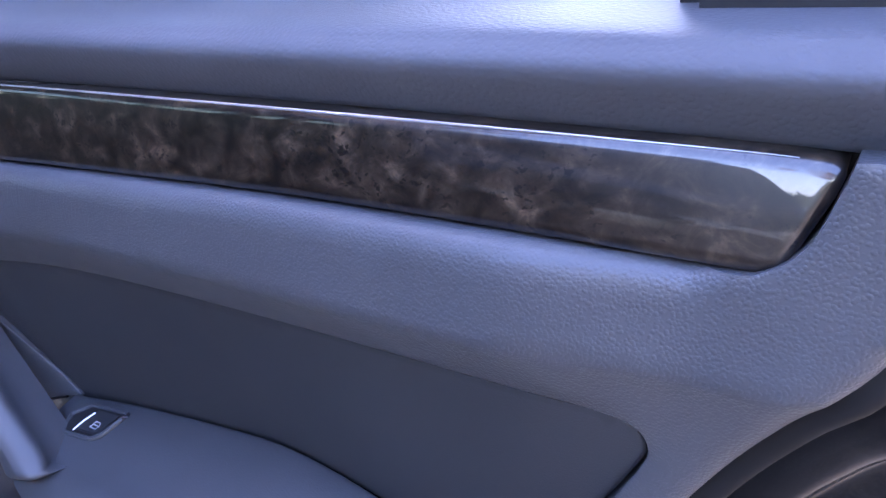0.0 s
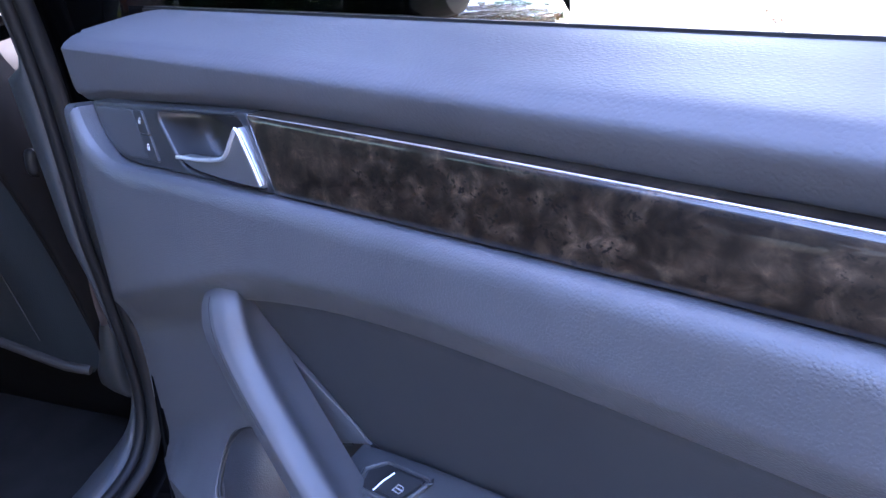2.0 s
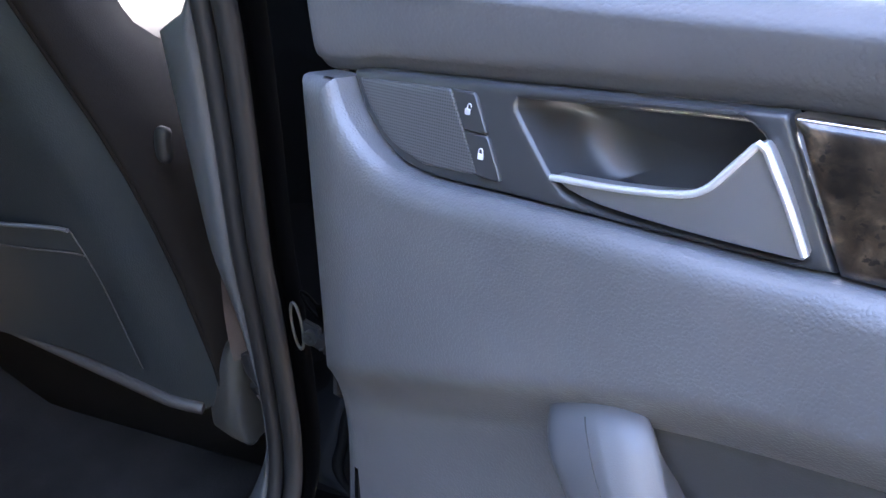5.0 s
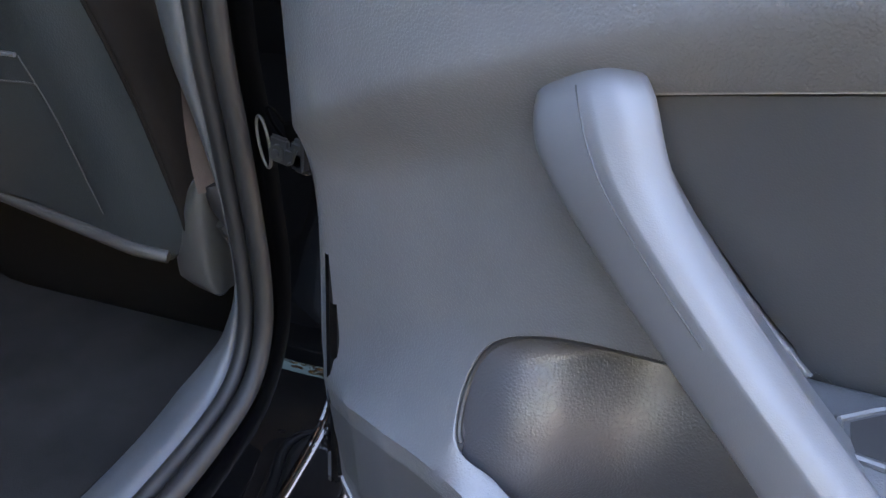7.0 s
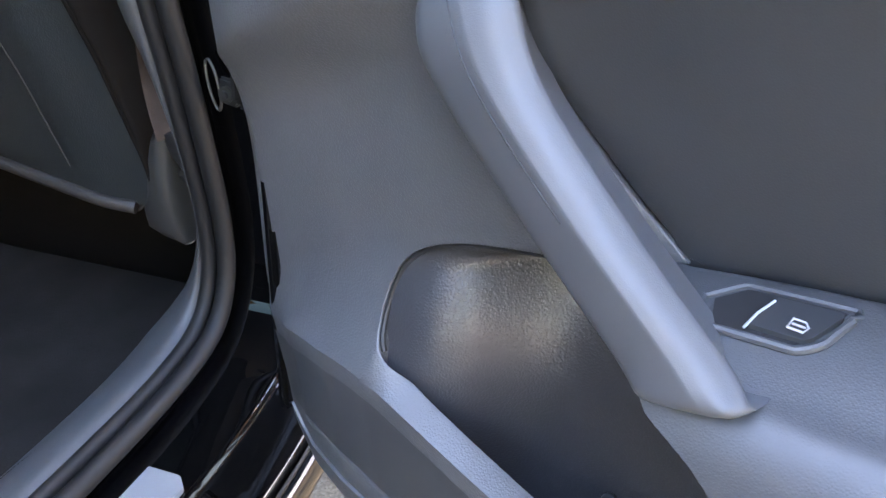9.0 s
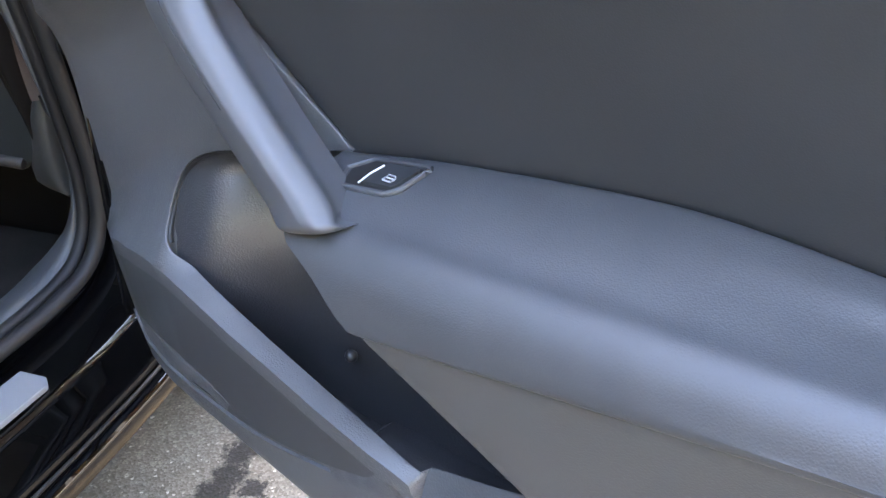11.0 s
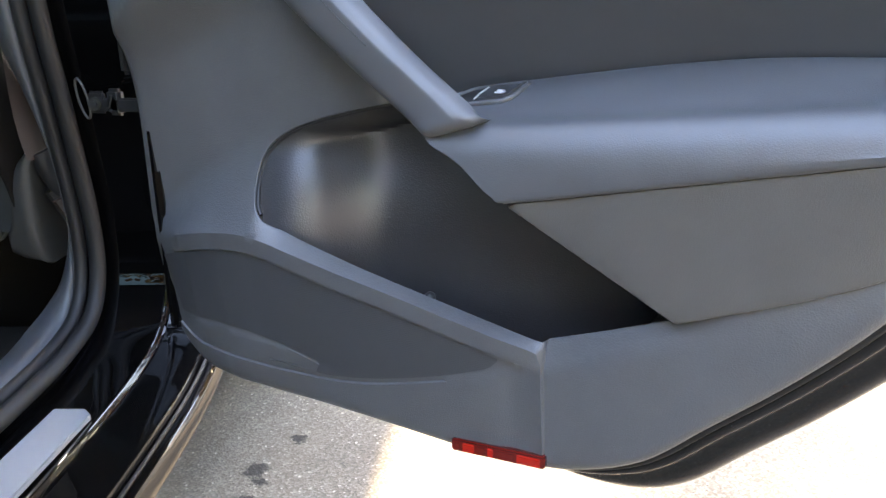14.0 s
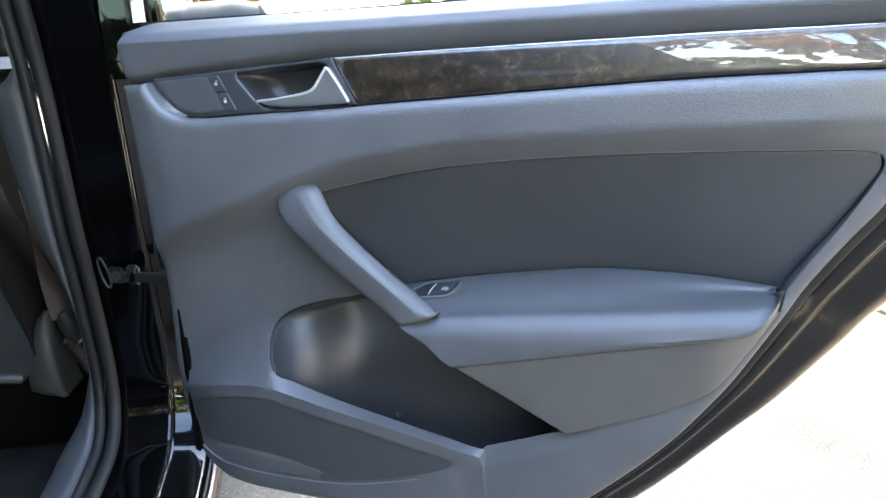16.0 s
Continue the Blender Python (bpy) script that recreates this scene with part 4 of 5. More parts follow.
swept(ring_profile(0.004, -0.428, 0.0105), "door_seal", m_rubber, "hollow black rubber door seal")
swept(ring_profile(0.001, -0.449, 0.0085), "seal_lip", m_rubber, "black rubber seal lip")
rows = []
for p, a in zip(SEAL, AWAY):
    wide = np.interp(p[1], [0.36, 0.40, 0.44, 0.52, 0.61, 0.75, 0.92, 0.975, 0.990, 1.1], [0.060, 0.058, 0.030, 0.004, 0.004, 0.036, 0.050, 0.052, 0.010, 0.010])
    rows.append([car(p[0] + a[0] * d, -0.455 - w * wide, p[1] + a[1] * d) for d, w in curve([(0.004, 0.0), (-0.005, 0.22), (-0.002, 0.55), (0.006, 0.85), (0.016, 1.0), (0.05, 1.02), (0.11, 1.05)], 4)])
part("pillar_trim", grid_mesh(rows), m_trim, body, "smooth grey plastic trim")
steps = [(0.012, -0.440), (0.024, -0.436), (0.0255, -0.430), (0.0262, -0.347), (0.0268, -0.3430), (0.0345, -0.3415), (0.0358, -0.3380), (0.0450, -0.2880), (0.0458, -0.2855), (0.0520, -0.2842), (0.0565, -0.2820), (0.0575, -0.2730), (0.0590, -0.2680), (0.0660, -0.2650), (0.0760, -0.2630), (0.0830, -0.2630), (0.0880, -0.2670), (0.0980, -0.2900), (0.1120, -0.3600), (0.1600, -0.4700)]
tight = []
for p, q in zip(steps[:-1], steps[1:]):
    p, q = np.array(p), np.array(q)
    k = min(0.0006 / np.linalg.norm(q - p), 0.3)
    tight += [p + (q - p) * k, (p + q) / 2, q - (q - p) * k]
swept(tight, "door_jamb", m_jamb, "glossy black painted jamb and stepped sill", angle=16)
# black strip laid in the sill's groove to draw its dark line
swept(ring_profile(0.0550, -0.2790, 0.0024, 8), "sill_groove_line", m_rubber, "black strip drawn in the sill's groove")


def sill_slab(f0, f1, s0, s1, lift, name, mat, label, lean=0.0):
    p = [(f0, s0), (f0, s1), (f1 - 0.012, s1), (f1, s1 - 0.012), (f1 + lean, s0)]
    bm = bmesh.new()
    z = [np.interp(-f, -SEAL[:, 0][50:], SEAL[:, 1][50:]) - 0.0225 + lift for f, s in p]
    top = [bm.verts.new(tuple(car(f, s, h))) for (f, s), h in zip(p, z)]
    low = [bm.verts.new(tuple(car(f, s, h - 0.006))) for (f, s), h in zip(p, z)]
    bm.faces.new(top)
    for i in range(5):
        j = (i + 1) % 5
        bm.faces.new((top[i], top[j], low[j], low[i]))
    bmesh.ops.recalc_face_normals(bm, faces=bm.faces)
    bmesh.ops.bevel(bm, geom=list(bm.edges), offset=0.0012, segments=2, affect="EDGES")
    return part(name, bm, mat, body, label)


sill_slab(-0.60, 0.108, -0.398, -0.350, 0.0035, "sill_plate", m_plate, "brushed aluminium sill plate")

# check strap bracket on the pillar
def oval(c, rx, rz, depth, turn):
    """A flat oval plate, facing the opening."""
    bm = bmesh.new()
    bmesh.ops.create_cone(bm, cap_ends=True, segments=28, radius1=1, radius2=1, depth=depth)
    bmesh.ops.scale(bm, vec=(rx, rz, 1), verts=bm.verts)
    bmesh.ops.bevel(bm, geom=[e for e in bm.edges if e.calc_face_angle(0) > 1], offset=0.0007, segments=2, affect="EDGES")
    bmesh.ops.transform(bm, matrix=pose(*c, 90, 0, turn), verts=bm.verts)
    return bm


hoop = [(-0.484 + 0.0055 * math.cos(a) + 0.006 * math.sin(a), 0.111 + 0.002 * math.cos(a), 0.686 - 0.024 * math.sin(a)) for a in np.linspace(0, 2 * math.pi, 33)]
brk = part("check_bracket", box((-0.480, 0.114, 0.668), (-0.452, 0.119, 0.695), 0.003), m_dark, body, "dark zinc door check bracket")
part("bracket_rim", tube(hoop, 0.0016, 8), m_steel, brk, "worn oval steel hoop")
part("bolt", oval((-0.4645, 0.1120, 0.680), 0.0080, 0.0080, 0.006, 20), m_steel, brk, "round flanged bolt")
part("bolt_centre", oval((-0.4638, 0.1087, 0.680), 0.0042, 0.0042, 0.004, 20), m_dark, brk, "black socket of the bolt")
part("latch_block", box((-0.448, 0.112, 0.666), (-0.425, 0.124, 0.698), 0.004), m_dark, brk, "black check strap housing")
part("latch_pin", tube([(-0.450, 0.1125, 0.672), (-0.442, 0.1110, 0.676), (-0.436, 0.1110, 0.690)], 0.0015, 6), m_steel, brk, "bent steel pin")

# front flank, wing and bonnet beyond the pillar
rows = []
for f in np.linspace(0.40, 3.3, 44):
    taper = 0.22 * smooth((f - 2.2) / 1.1)
    belt = 1.035 - 0.05 * float(smooth((f - 1.3) / 1.9))
    rows.append([car(f, s - taper + 0.06 * max(f - 0.6, 0), z) for s, z in curve([(-0.37, 0.17), (-0.325, 0.24), (-0.280, 0.33), (-0.250, 0.52), (-0.240, 0.70), (-0.262, belt - 0.10), (-0.300, belt - 0.02), (-0.345, belt + 0.005), (-0.53, belt + 0.012)], 3)])
part("front_flank", grid_mesh(rows), m_paint, body, "glossy black door and wing")
rows = []
for f in np.linspace(1.55, 3.3, 16):
    taper = 0.22 * smooth((f - 2.2) / 1.1)
    belt = 1.035 - 0.05 * float(smooth((f - 1.3) / 1.9))
    rows.append([car(f, s + 0.06 * max(f - 0.6, 0), belt + 0.012 - 0.02 * math.sin(k * math.pi)) for k, s in zip(np.linspace(0, 1, 12), np.linspace(-0.42 - taper, -1.75 + taper, 12))])
part("bonnet", grid_mesh(rows), m_paint, body, "glossy black bonnet")
part("roof", grid_mesh([[car(f, s, 1.46 - 0.5 * ((s + 1.1) / 1.1) ** 4 * 0.08) for f in np.linspace(1.0, -1.5, 10)] for s in np.linspace(-0.48, -1.72, 12)]), m_paint, body, "black roof")
part("mirror", grid_mesh([[car(1.12 + 0.13 * math.cos(a) * w, -0.30 + 0.12 * u, 1.075 + 0.085 * math.sin(a) * w) for a in np.linspace(0, 2 * math.pi, 16, endpoint=False)] for u, w in ((-1.4, 0.25), (-1.0, 0.7), (-0.5, 0.95), (0.3, 1.0), (0.8, 0.85), (1.0, 0.4))], True, True), m_rubber, body, "black door mirror housing")
rows = [[car(f, -0.36 - 0.16 * (z - 0.98), z) for f in np.linspace(0.5, 1.35 - (z - 0.98) * 1.1, 8)] for z in np.linspace(1.03, 1.42, 6)]
part("front_side_glass", grid_mesh(rows), m_glass, body, "clear front door glass")
for f, s in ((2.15, -0.42), (-1.05, -0.42), (2.15, -1.60), (-1.05, -1.60)):
    bm = bmesh.new()
    bmesh.ops.create_cone(bm, cap_ends=True, segments=40, radius1=0.33, radius2=0.33, depth=0.2)
    bmesh.ops.bevel(bm, geom=[e for e in bm.edges if len(e.link_faces) == 2 and e.calc_face_angle() > 1], offset=0.03, segments=3, affect="EDGES")
    place = Matrix.Translation(Vector(car(f, s, 0.33))) @ OUT.to_track_quat("Z", "Y").to_matrix().to_4x4()
    bmesh.ops.transform(bm, matrix=place, verts=bm.verts)
    part("wheel", bm, m_rubber, body, "black tyre")
rows = [[car(f + 0.16 * math.sin(k * math.pi) ** 0.6 * (1 - ((z - 0.55) / 0.6) ** 2), s, z) for k, s in zip(np.linspace(0, 1, 16), np.linspace(-0.325, -1.745, 16))] for f, z in curve([(3.26, 0.20), (3.30, 0.42), (3.31, 0.66), (3.30, 0.86), (3.28, 0.985)], 3)]
part("front_bumper", grid_mesh(rows), m_paint, body, "glossy black front bumper and grille panel")
rows = [[car(f - 0.14 * math.sin(k * math.pi) ** 0.6 * (1 - ((z - 0.55) / 0.6) ** 2), s, z) for k, s in zip(np.linspace(0, 1, 16), np.linspace(-0.34, -1.745, 16))] for f, z in curve([(-2.56, 0.20), (-2.60, 0.42), (-2.61, 0.66), (-2.60, 0.86), (-2.58, 1.00)], 3)]
part("rear_bumper", grid_mesh(rows), m_paint, body, "glossy black rear bumper")
rows = []
for f in np.linspace(-0.62, -2.6, 30):
    taper = 0.08 * smooth((-1.6 - f) / 1.0)
    belt = 1.01 - 0.02 * float(smooth((-1.2 - f) / 1.2))
    rows.append([car(f, s - taper, z) for s, z in curve([(-0.37, 0.17), (-0.325, 0.24), (-0.280, 0.33), (-0.250, 0.52), (-0.240, 0.70), (-0.262, belt - 0.10), (-0.300, belt - 0.02), (-0.345, belt + 0.005), (-0.42, belt + 0.012)], 3)])
part("rear_flank", grid_mesh(rows), m_paint, body, "glossy black rear wing")
rows = [[car(f, s, 1.00 + 0.05 * math.sin(k * math.pi)) for k, s in zip(np.linspace(0, 1, 10), np.linspace(-0.42, -1.75, 10))] for f in np.linspace(-1.9, -2.6, 6)]
part("boot_lid", grid_mesh(rows), m_paint, body, "glossy black boot lid")
rows = [[car(f - (z - 1.0) * -0.9, -0.40 - 0.18 * (z - 1.0), z) for f in np.linspace(-0.72, -1.85, 8)] for z in np.linspace(1.0, 1.45, 6)]
part("rear_pillar", grid_mesh(rows), m_paint, body, "black rear pillar")
part("underbody", grid_mesh([[car(f, s, 0.20) for s in np.linspace(-0.352 + 0.06 * max(f - 0.6, 0) - 0.22 * float(smooth((f - 2.2) / 1.1)), -1.72, 4)] for f in np.linspace(-2.4, 3.0, 30)]), m_dark, body, "black underbody")
# floor, tunnel side and far side of the cabin
rows = [[car(f, s, 0.262 + 0.10 * float(smooth((-0.98 - s) / 0.15)) + 0.11 * float(smooth((s + 0.60) / 0.10)) + 0.05 * float(smooth((f - 0.30) / 0.3))) for s in np.linspace(-0.50, -1.75, 40)] for f in np.linspace(-1.1, 1.1, 30)]
part("cabin_carpet", grid_mesh(rows), m_carpet, body, "worn charcoal carpet")
part("far_door_trim", grid_mesh([[car(f, -1.72 - 0.02 * math.sin(z * 6), z) for z in np.linspace(0.25, 0.95, 10)] for f in np.linspace(-1.1, 1.1, 8)]), m_trim, body, "grey far door trim")
for f0, f1, mat in ((-1.5, 0.34, m_tint), (0.34, 1.3, m_glass)):
    part("far_side_glass", grid_mesh([[car(f, -1.72 + 0.42 * (z - 0.95), z) for z in np.linspace(0.94, 1.43, 5)] for f in np.linspace(f0, f1, 8)]), mat, body, "tinted far side window")
for f in (-0.72, 0.34, 1.25):
    part("far_pillar", tube([car(f, -1.73, 0.94), car(f - 0.06, -1.52, 1.44)], 0.05, 8), m_dark, body, "black far pillar")
part("windscreen", grid_mesh([[car(1.62 - 1.35 * (z - 1.0), s, z) for s in np.linspace(-0.50, -1.68, 8)] for z in np.linspace(0.98, 1.45, 5)]), m_glass, body, "clear windscreen")
part("rear_window", grid_mesh([[car(-1.95 + 1.0 * (z - 1.02), s, z) for s in np.linspace(-0.50, -1.68, 8)] for z in np.linspace(1.02, 1.46, 5)]), m_tint, body, "tinted rear window")
part("dashboard", grid_mesh([[car(f, s, z) for f, z in curve([(1.30, 0.22), (1.12, 0.45), (1.02, 0.75), (1.10, 0.86), (1.35, 0.91), (1.62, 0.97)], 4)] for s in np.linspace(-0.47, -1.70, 6)]), m_dark, body, "black dashboard")
part("headlining", grid_mesh([[car(f, s, 1.425) for f in np.linspace(0.95, -1.45, 6)] for s in np.linspace(-0.52, -1.68, 6)]), m_lining, body, "grey cloth headlining")
part("roof_rail", tube([car(f, -0.50, 1.435) for f in np.linspace(1.0, -1.55, 8)], 0.035, 10), m_paint, body, "black roof rail")
rows = [[car(f, -1.745 - 0.03 * math.sin((z - 0.2) * 3.6), z) for z in np.linspace(0.2, 0.975, 8)] for f in np.linspace(-2.6, 3.3, 20)]
part("far_flank", grid_mesh(rows), m_paint, body, "glossy black far flank")
part("far_rear_pillar", grid_mesh([[car(f + 0.9 * (z - 0.95), -1.725 + 0.42 * (z - 0.95), z) for f in np.linspace(-1.35, -2.05, 5)] for z in np.linspace(0.94, 1.44, 5)]), m_paint, body, "black far rear pillar")
part("rear_seat_base", grid_mesh([[car(f, s, z) for f, z in curve([(-0.55, 0.26), (-0.52, 0.50), (-0.62, 0.56), (-1.1, 0.52), (-1.35, 1.0)], 4)] for s in np.linspace(-0.52, -1.70, 6)]), m_leather, body, "dark leather rear bench")

# ---- front seat ----
seat = thing("front_seat", tuple(car(0.5, -0.84, 0.28)), "dark leather front seat seen from behind, with map pocket", "seat")


def edge_s(z):
    """Where the back panel ends in its outer welt."""
    return float(np.interp(z, [0.47, 0.566, 0.68, 0.746, 0.80, 0.854, 0.924, 0.98, 1.14], [-0.553, -0.563, -0.587, -0.607, -0.627, -0.652, -0.693, -0.725, -0.80]))


def back_f(z, s):
    """How far forward the seat back's rear face stands."""
    return 0.352 - 0.16 * (z - 0.50) + 0.018 * float(smooth((s - edge_s(z) + 0.08) / 0.08))


def sag(z, s):
    """The lower hem rises towards the middle of the car."""
    return -0.19 * (s + 0.597) * float(1 - smooth((z - 0.50) / 0.25))


rows = []
for z in np.linspace(0.500, 1.14, 46):
    rows.append([car(back_f(z, s), s, z + sag(z, s)) for s in np.linspace(-1.16, edge_s(z), 36)])
part("seat_back", grid_mesh(rows), m_leather, seat, "dark green-grey leather back panel")
rows = []
for z in np.linspace(0.47, 1.14, 40):
    s0 = edge_s(z)
    f0 = back_f(z, s0)
    rows.append([car(f0 + a * (1 - 0.40 * float(smooth((z - 0.88) / 0.08))), s0 + b * float(smooth((z - 0.52) / 0.12)), z) for a, b in curve([(0.0, 0.0), (-0.003, 0.006), (0.004, 0.016), (0.03, 0.028), (0.07, 0.034), (0.15, 0.028), (0.24, 0.0)], 4)])
part("side_bolster", grid_mesh(rows), m_seat_side, seat, "soft dark brown side bolster")
rows = [[car(back_f(z, s) + 0.13, s, z) for s in np.linspace(-1.16, -0.60 - 0.24 * float(smooth((z - 0.75) / 0.2)), 6)] for z in np.linspace(0.44, 1.14, 10)]
part("seat_front", grid_mesh(rows), m_leather, seat, "dark leather backrest front")
welt = [car(back_f(z, edge_s(z)) - 0.001, edge_s(z), z) for z in np.linspace(0.52, 1.13, 40)]
part("seam_welt", tube(welt, 0.0030, 8), m_seat_side, seat, "stitched leather welt")
hem = [car(back_f(0.50, s) - 0.001, s, 0.496 + sag(0.50, s)) for s in np.linspace(-1.14, -0.588, 30)]
part("lower_hem", tube(hem, 0.0085, 12), m_hem_leather, seat, "rolled lower hem of brown-grey leather")
# map pocket on the back


def pocket_top(s):
    return 0.7305 + 0.05 * (s + 0.715) - 0.6 * max(0.0, s + 0.735) ** 1.6


rows = []
for k in np.linspace(0, 1, 16):
    row = []
    for s in np.linspace(-1.02, -0.715, 26):
        z = 0.545 + (pocket_top(s) - 0.545) * k
        edge = s + 0.062 * (1 - k) * float(smooth((s + 0.80) / 0.085))
        row.append(car(back_f(z, edge) - 0.0015 - 0.010 * k**2 * float(smooth((-0.715 - s) / 0.10)), edge, z))
    rows.append(row)
mp = part("map_pocket", grid_mesh(rows), m_leather, seat, "leather map pocket")
line = [car(back_f(0.73, s) - 0.003 - 0.010 * float(smooth((-0.715 - s) / 0.10)), s, pocket_top(s)) for s in np.linspace(-1.02, -0.715, 26)]
part("pocket_hem", tube(line, 0.0027, 8), m_hem, mp, "pale bound pocket hem")
line = [car(back_f(0.70, s) - 0.0025 - 0.007 * float(smooth((-0.705 - s) / 0.10)), s, pocket_top(s - 0.013) - 0.031) for s in np.linspace(-1.02, -0.701, 26)]
part("pocket_seam", tube(line, 0.0014, 6), m_hem_leather, mp, "stitched seam below the hem")
line = [car(back_f(z, s) - 0.0012, s, z) for s, z in curve([(-0.714, 0.728), (-0.701, 0.698), (-0.688, 0.662), (-0.674, 0.606), (-0.659, 0.545)], 5)]
part("seam_welt", tube(line, 0.0009, 6), m_hem_leather, seat, "thin stitched seam")
# recliner cover and seat base
rows = []
for z in np.linspace(0.449, 0.609, 20):
    left = np.interp(z, [0.449, 0.455, 0.466, 0.490, 0.516, 0.555, 0.590, 0.609], [-0.530, -0.568, -0.588, -0.588, -0.578, -0.575, -0.561, -0.546])
    k = math.sqrt(max(0.0, 1 - ((z - 0.53) / 0.0815) ** 2))
    ridge = -0.530 - 0.012 * k
    rows.append([car(f - 0.010, s + 0.004, z) for f, s in curve([(0.400, left), (0.390 - 0.012 * k, left + 0.002), (0.384 - 0.015 * k, (left + ridge) / 2), (0.384 - 0.016 * k, ridge - 0.004), (0.390 - 0.012 * k, ridge + 0.006 * k), (0.41, ridge + 0.008 * k), (0.47, ridge + 0.002)], 4)])
cover = part("recliner_cover", grid_mesh(rows), m_cover, seat, "grey-beige moulded recliner cover")
part("cover_lip", tube(curve([car(0.378, -0.616, 0.4855), car(0.374, -0.604, 0.4835), car(0.374, -0.592, 0.489), car(0.375, -0.580, 0.503)], 5), 0.0035, 8), m_cover, cover, "small hooked lip")
rows = []
for s in np.linspace(-0.56, -1.14, 10):
    rows.append([car(f, s, z) for f, z in curve([(0.52, 0.50), (0.47, 0.46), (0.48, 0.36), (0.56, 0.27), (0.95, 0.27), (0.98, 0.50), (0.6, 0.53)], 4)])
part("seat_base", grid_mesh(rows), m_seat_side, seat, "dark seat base")
# ---- belt ----
belt = thing("seat_belt", tuple(car(0.345, -0.50, 0.56)), "brown-grey seat belt webbing running down to its anchor", "seat belt")
rows = []
for z in np.linspace(1.25, 0.605, 24):
    s = np.interp(z, [0.60, 0.64, 0.73, 0.82, 1.0, 1.25], [-0.492, -0.500, -0.520, -0.541, -0.535, -0.50])
    k = float(smooth((z - 0.62) / 0.20))
    wf, ws = 0.017 * (1 - k) + 0.015 * k, 0.012 * (1 - k) - 0.018 * k
    rows.append([car(0.335 + w * wf, s + w * ws, z) for w in (-1, -0.5, 0, 0.5, 1)])
part("webbing", grid_mesh(rows), m_belt, belt, "woven brown-grey webbing")
part("anchor", joined(tube([car(0.338, -0.497, 0.615), car(0.345, -0.490, 0.588), car(0.356, -0.488, 0.560)], [0.014, 0.017, 0.012], 10), tube([car(0.350, -0.500, 0.560), car(0.372, -0.488, 0.520), car(0.385, -0.484, 0.490)], [0.008, 0.012, 0.010], 8)), m_dark, belt, "black belt anchor")
part("anchor_strap", tube([car(0.352, -0.492, 0.548), car(0.366, -0.484, 0.520), car(0.374, -0.480, 0.500)], 0.0085, 6), m_belt, belt, "short brown webbing loop")
for a, b in (((0.345, -0.474, 0.598), (0.352, -0.472, 0.586)), ((0.343, -0.480, 0.556), (0.365, -0.470, 0.566)), ((0.360, -0.476, 0.540), (0.363, -0.474, 0.532))):
    part("anchor_plate", tube([car(*a), car(*b)], 0.0022, 6), m_plate, belt, "small worn steel edge")
part("belt_stop", tube(curve([car(0.322, -0.572, 0.864), car(0.318, -0.573, 0.855), car(0.318, -0.573, 0.836), car(0.322, -0.572, 0.826)], 4), [0.004, 0.007, 0.0085, 0.009, 0.009, 0.009, 0.009, 0.009, 0.009, 0.0085, 0.007, 0.005, 0.003], 12), m_rubber, belt, "dark grey belt guide knob")

# ---- street beyond ----
kerb = part("kerb", box((-60, 0, 0), (60, 0.16, 0.14), 0.02), m_concrete)
kerb.matrix_world = Matrix.Translation(Vector(car(9.0, 2.05, 0))) @ FORE.to_track_quat("X", "Z").to_matrix().to_4x4()
tagged(kerb, "pale concrete kerb along the street", "kerb", kind="structure")
walkway = part("pavement", box((-60, -2.6, 0), (60, 0.0, 0.12)), m_concrete)
walkway.matrix_world = Matrix.Translation(Vector(car(9.0, 2.05, 0.012))) @ FORE.to_track_quat("X", "Z").to_matrix().to_4x4()
tagged(walkway, "pale concrete pavement behind the kerb", "pavement", kind="structure")
rng = random.Random(5)


def flakes(count, spot, size, tilt=0.5):
    """Loose leaves: small bent kites."""
    bm = bmesh.new()
    for _ in range(count):
        p, r = Vector(spot()), size * rng.uniform(0.6, 1.3)
        q = Euler((rng.uniform(-tilt, tilt), rng.uniform(-tilt, tilt), rng.uniform(0, 6.3))).to_matrix()
        vs = [bm.verts.new(p + q @ Vector(v) * r) for v in ((-1, 0, 0.1), (0, -0.5, 0), (1.1, 0, 0.15), (0, 0.5, 0))]
        bm.faces.new(vs)
    return bm


litter = part("leaf_litter", flakes(900, lambda: car(rng.uniform(3, 22), 1.85 + rng.gauss(0, 0.16), 0.03), 0.05), m_autumn)
tagged(litter, "rust brown fallen leaves gathered along the kerb", "leaves", kind="stuff")


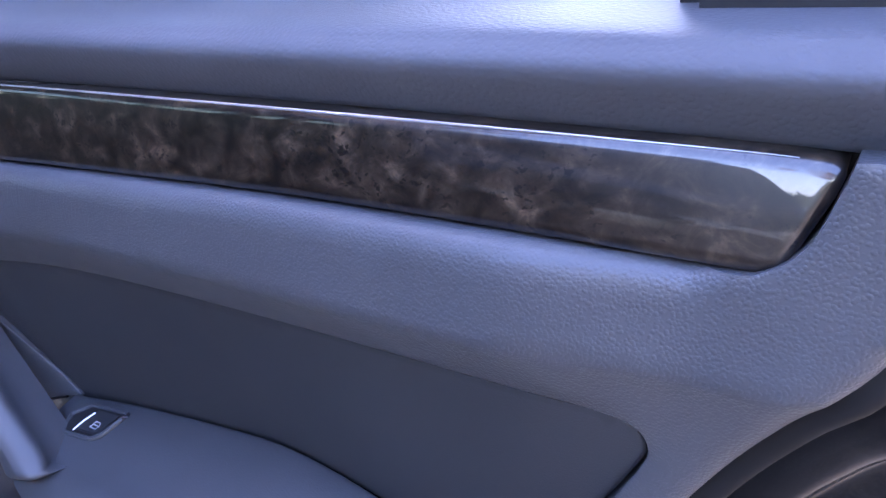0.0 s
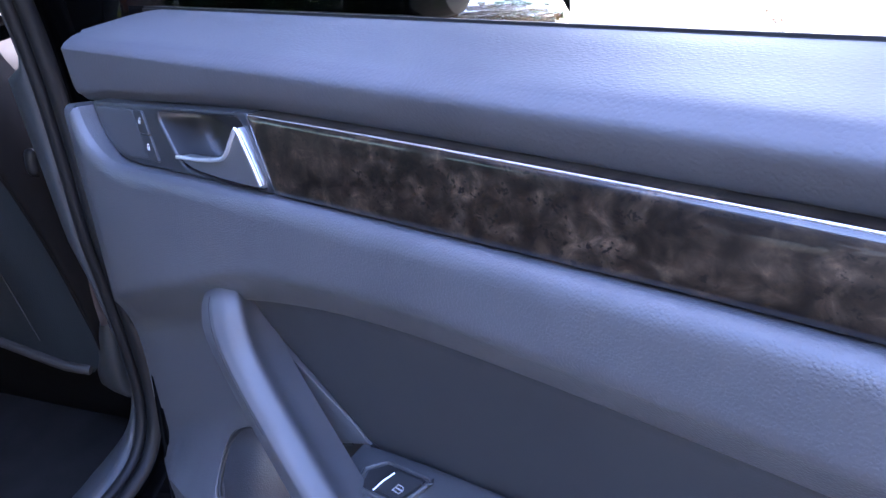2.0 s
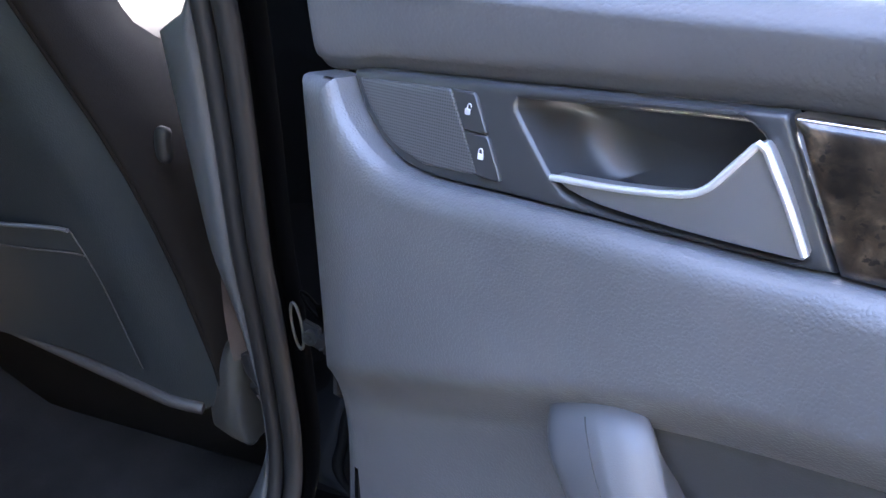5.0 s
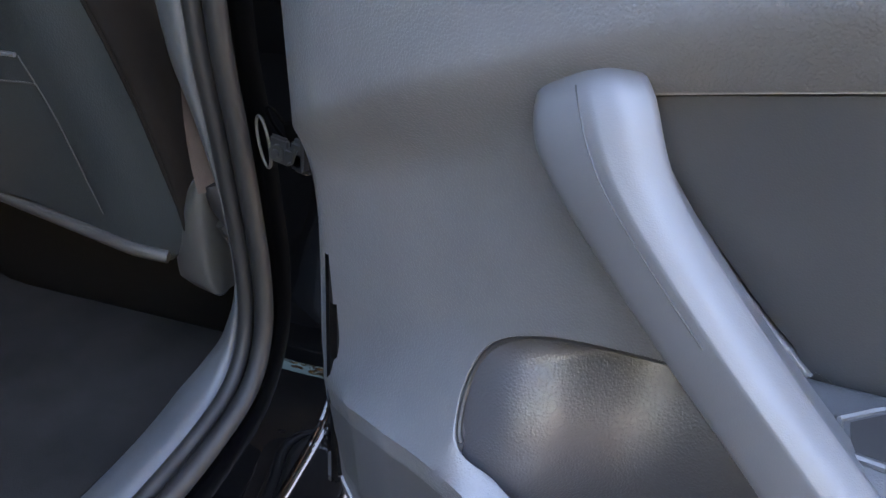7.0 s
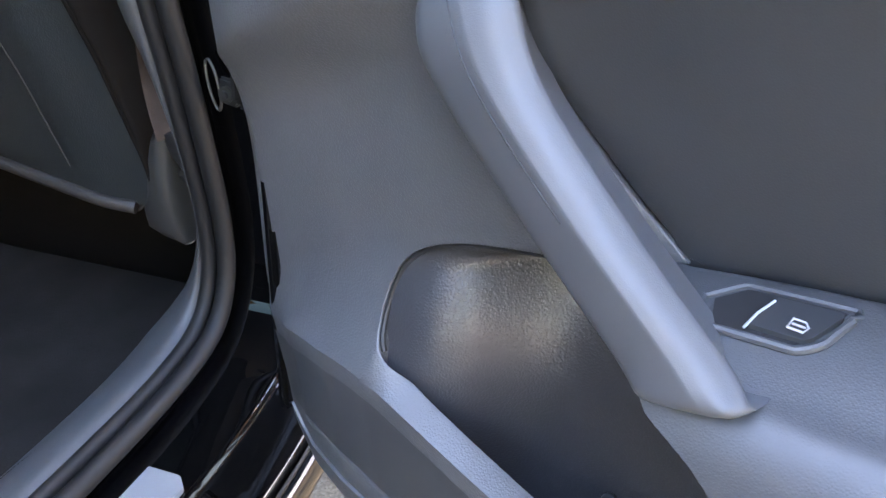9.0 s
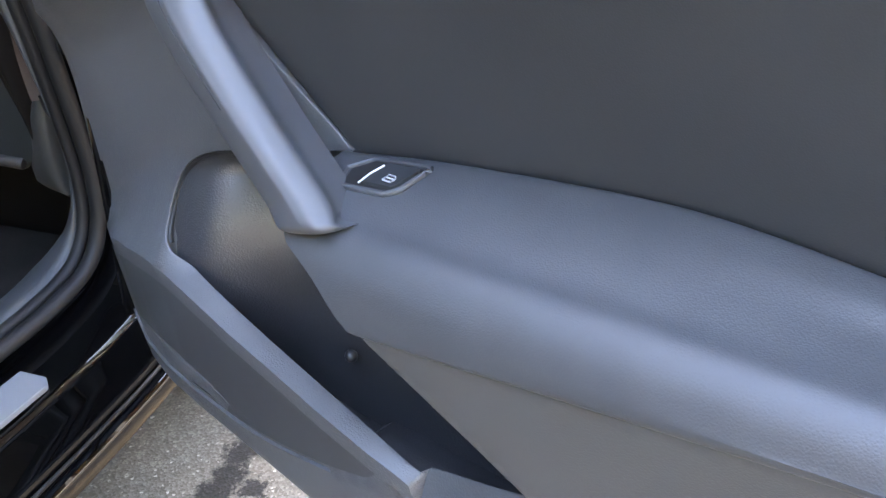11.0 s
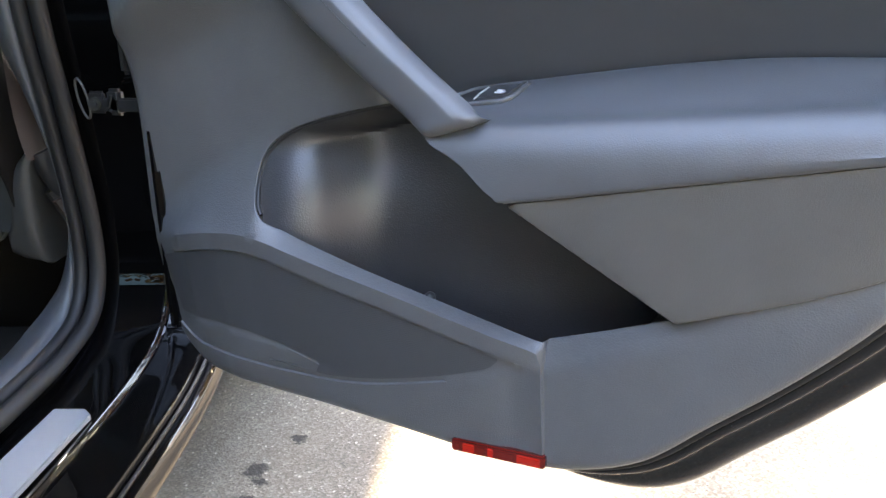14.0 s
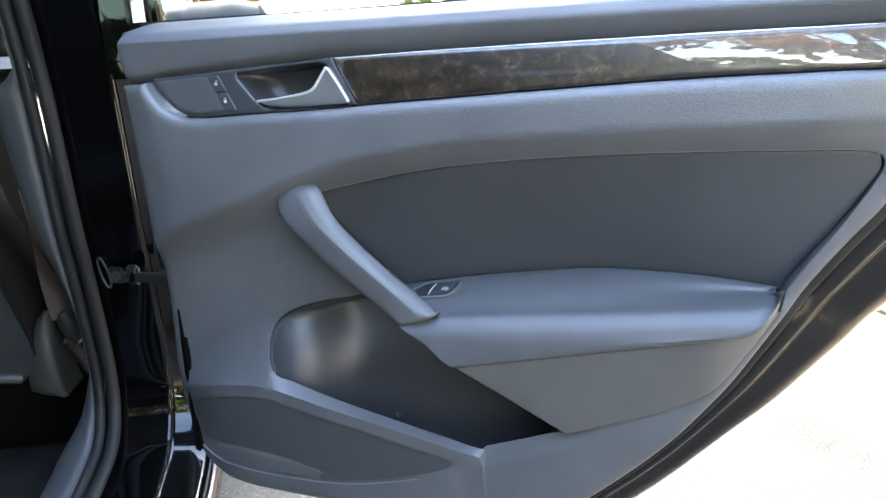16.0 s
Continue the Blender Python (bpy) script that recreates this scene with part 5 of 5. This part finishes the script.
def tree(at, height, spread, mat, name, label, clumps=60, per=55, leaf=0.16, base=0.45, lean=(0, 0, 0)):
    t = thing(name, at, label, "tree")
    at, lean = Vector(at), Vector(lean)
    top = at + lean * 0.8 + Vector((rng.uniform(-0.3, 0.3), rng.uniform(-0.3, 0.3), height * 0.75))
    path = curve([at, at + Vector((0.1, 0, height * 0.25)), (at + top) / 2 + Vector((0.1, -0.1, 0)), top], 6)
    part("trunk", tube(path, np.linspace(0.03 * height, 0.006 * height, len(path)), 10), m_bark, t)
    bms, limbs = [], []
    for k in range(clumps):
        a, u = rng.uniform(0, 6.3), rng.random() ** 0.5
        c = at + lean + Vector((math.cos(a) * spread * u, math.sin(a) * spread * u, height * (base + (1 - base) * rng.random() * (1.1 - 0.5 * u * u))))
        if k % 6 == 0:
            s = path[rng.randrange(8, len(path))]
            limbs.append(tube(curve([s, (Vector(s) + c) / 2 + Vector((0, 0, 0.2)), c], 5), np.linspace(0.035, 0.01, 11) * height / 5, 6))
        r = spread * rng.uniform(0.16, 0.30)
        bms.append(flakes(per, lambda: (c.x + rng.gauss(0, r * 0.6), c.y + rng.gauss(0, r * 0.6), c.z + rng.gauss(0, r * 0.45)), leaf, 1.6))
    for lb in limbs:
        part("limb", lb, m_bark, t)
    part("crown", joined(*bms), mat, t, "loose uneven crown of leaves")
    return t


# unseen tree, added so its shade covers car and door, with sun beyond
shade_at = Vector(car(-1.52, 0.22, 0.0)) + SUN_DIR * 8.2
stem = shade_at - OUT * 2.3 + FORE * 0.6
tree((stem.x, stem.y, 0), shade_at.z + 0.9, 0.75, m_green, "tree", "unseen leafy tree with yellow-green crown, added to shade the car", 110, 80, 0.20, 0.72, OUT * 2.3 - FORE * 0.6)
# the tree at (0.5, -4.6) is unseen, added to shade ground that reflections show
for f, s, h, sp, aut in ((-9, 4, 7, 2.6, False), (-11, -2, 8, 3.0, True), (-8, 8, 6, 2.4, True), (-13, 2, 9, 3.2, False), (-5, 12, 7, 2.8, False), (7, -7, 8, 3.0, True), (12, -4, 9, 3.2, True), (16, -8, 9, 3.4, True), (14, 7, 8, 3.0, False), (3, -9, 8, 3.0, True), (-4, -10, 8, 3.0, False), (1.5, 6.5, 6, 2.2, True), (-2.5, 7.5, 7, 2.4, False), (5, 6.8, 7, 2.4, True), (12, -3.6, 7, 2.4, True), (20, -4.0, 8, 2.8, True), (0.5, -4.6, 8, 3.0, True), (8, 4.0, 6, 2.3, True), (13, 4.4, 7, 2.7, True), (19, 4.6, 7, 2.7, False)):
    p = car(f, s, 0)
    tree(tuple(p), h, sp, m_autumn if aut else m_green, "tree", "street tree with rust autumn leaves" if aut else "street tree with yellow-green leaves", 36, 40, 0.26, 0.3)
# unseen sparse crown, added for patchy shade on the ground before the door
patch = Vector(car(0.62, 0.72, 0.0)) + SUN_DIR * 6.4
stem = Vector(car(6.2, 2.9, 0.0))
tree((stem.x, stem.y, 0), patch.z + 0.25, 0.62, m_autumn, "tree", "unseen slender tree with sparse rust leaves, added for patchy ground shade", 13, 20, 0.11, 0.86, (patch.x - stem.x, patch.y - stem.y, 0))


def spot_in_hedge():
    f, k = rng.uniform(-6.0, 11.0), rng.random() ** 0.8
    return car(f, 4.7 + rng.uniform(0, 0.9), 1.9 * k * (0.8 + 0.2 * math.sin(f * 3)))


# unseen hedge, added to bring rust and gold into the paint's reflections
hedge = part("hedge", flakes(2600, spot_in_hedge, 0.17, 1.6), m_autumn)
tagged(hedge, "unseen rust and gold autumn shrubs behind the pavement, added for reflections", "shrubs", kind="stuff")


def spot_in_shrubs():
    a, k = rng.uniform(-2.8, -0.55), rng.random() ** 0.8
    far = 11.0 + 0.8 * math.sin(a * 7) + rng.uniform(0, 1.4)
    return (far * math.cos(a), far * math.sin(a), 2.1 * k * (0.8 + 0.2 * math.sin(a * 11)))


# unseen shrubs, added to block the bright horizon in the burl strip's reflection
shrubs = part("shrubs", flakes(3500, spot_in_shrubs, 0.26, 1.6), m_green)
tagged(shrubs, "unseen low green shrubs, added to darken the horizon in reflections", "shrubs", kind="stuff")
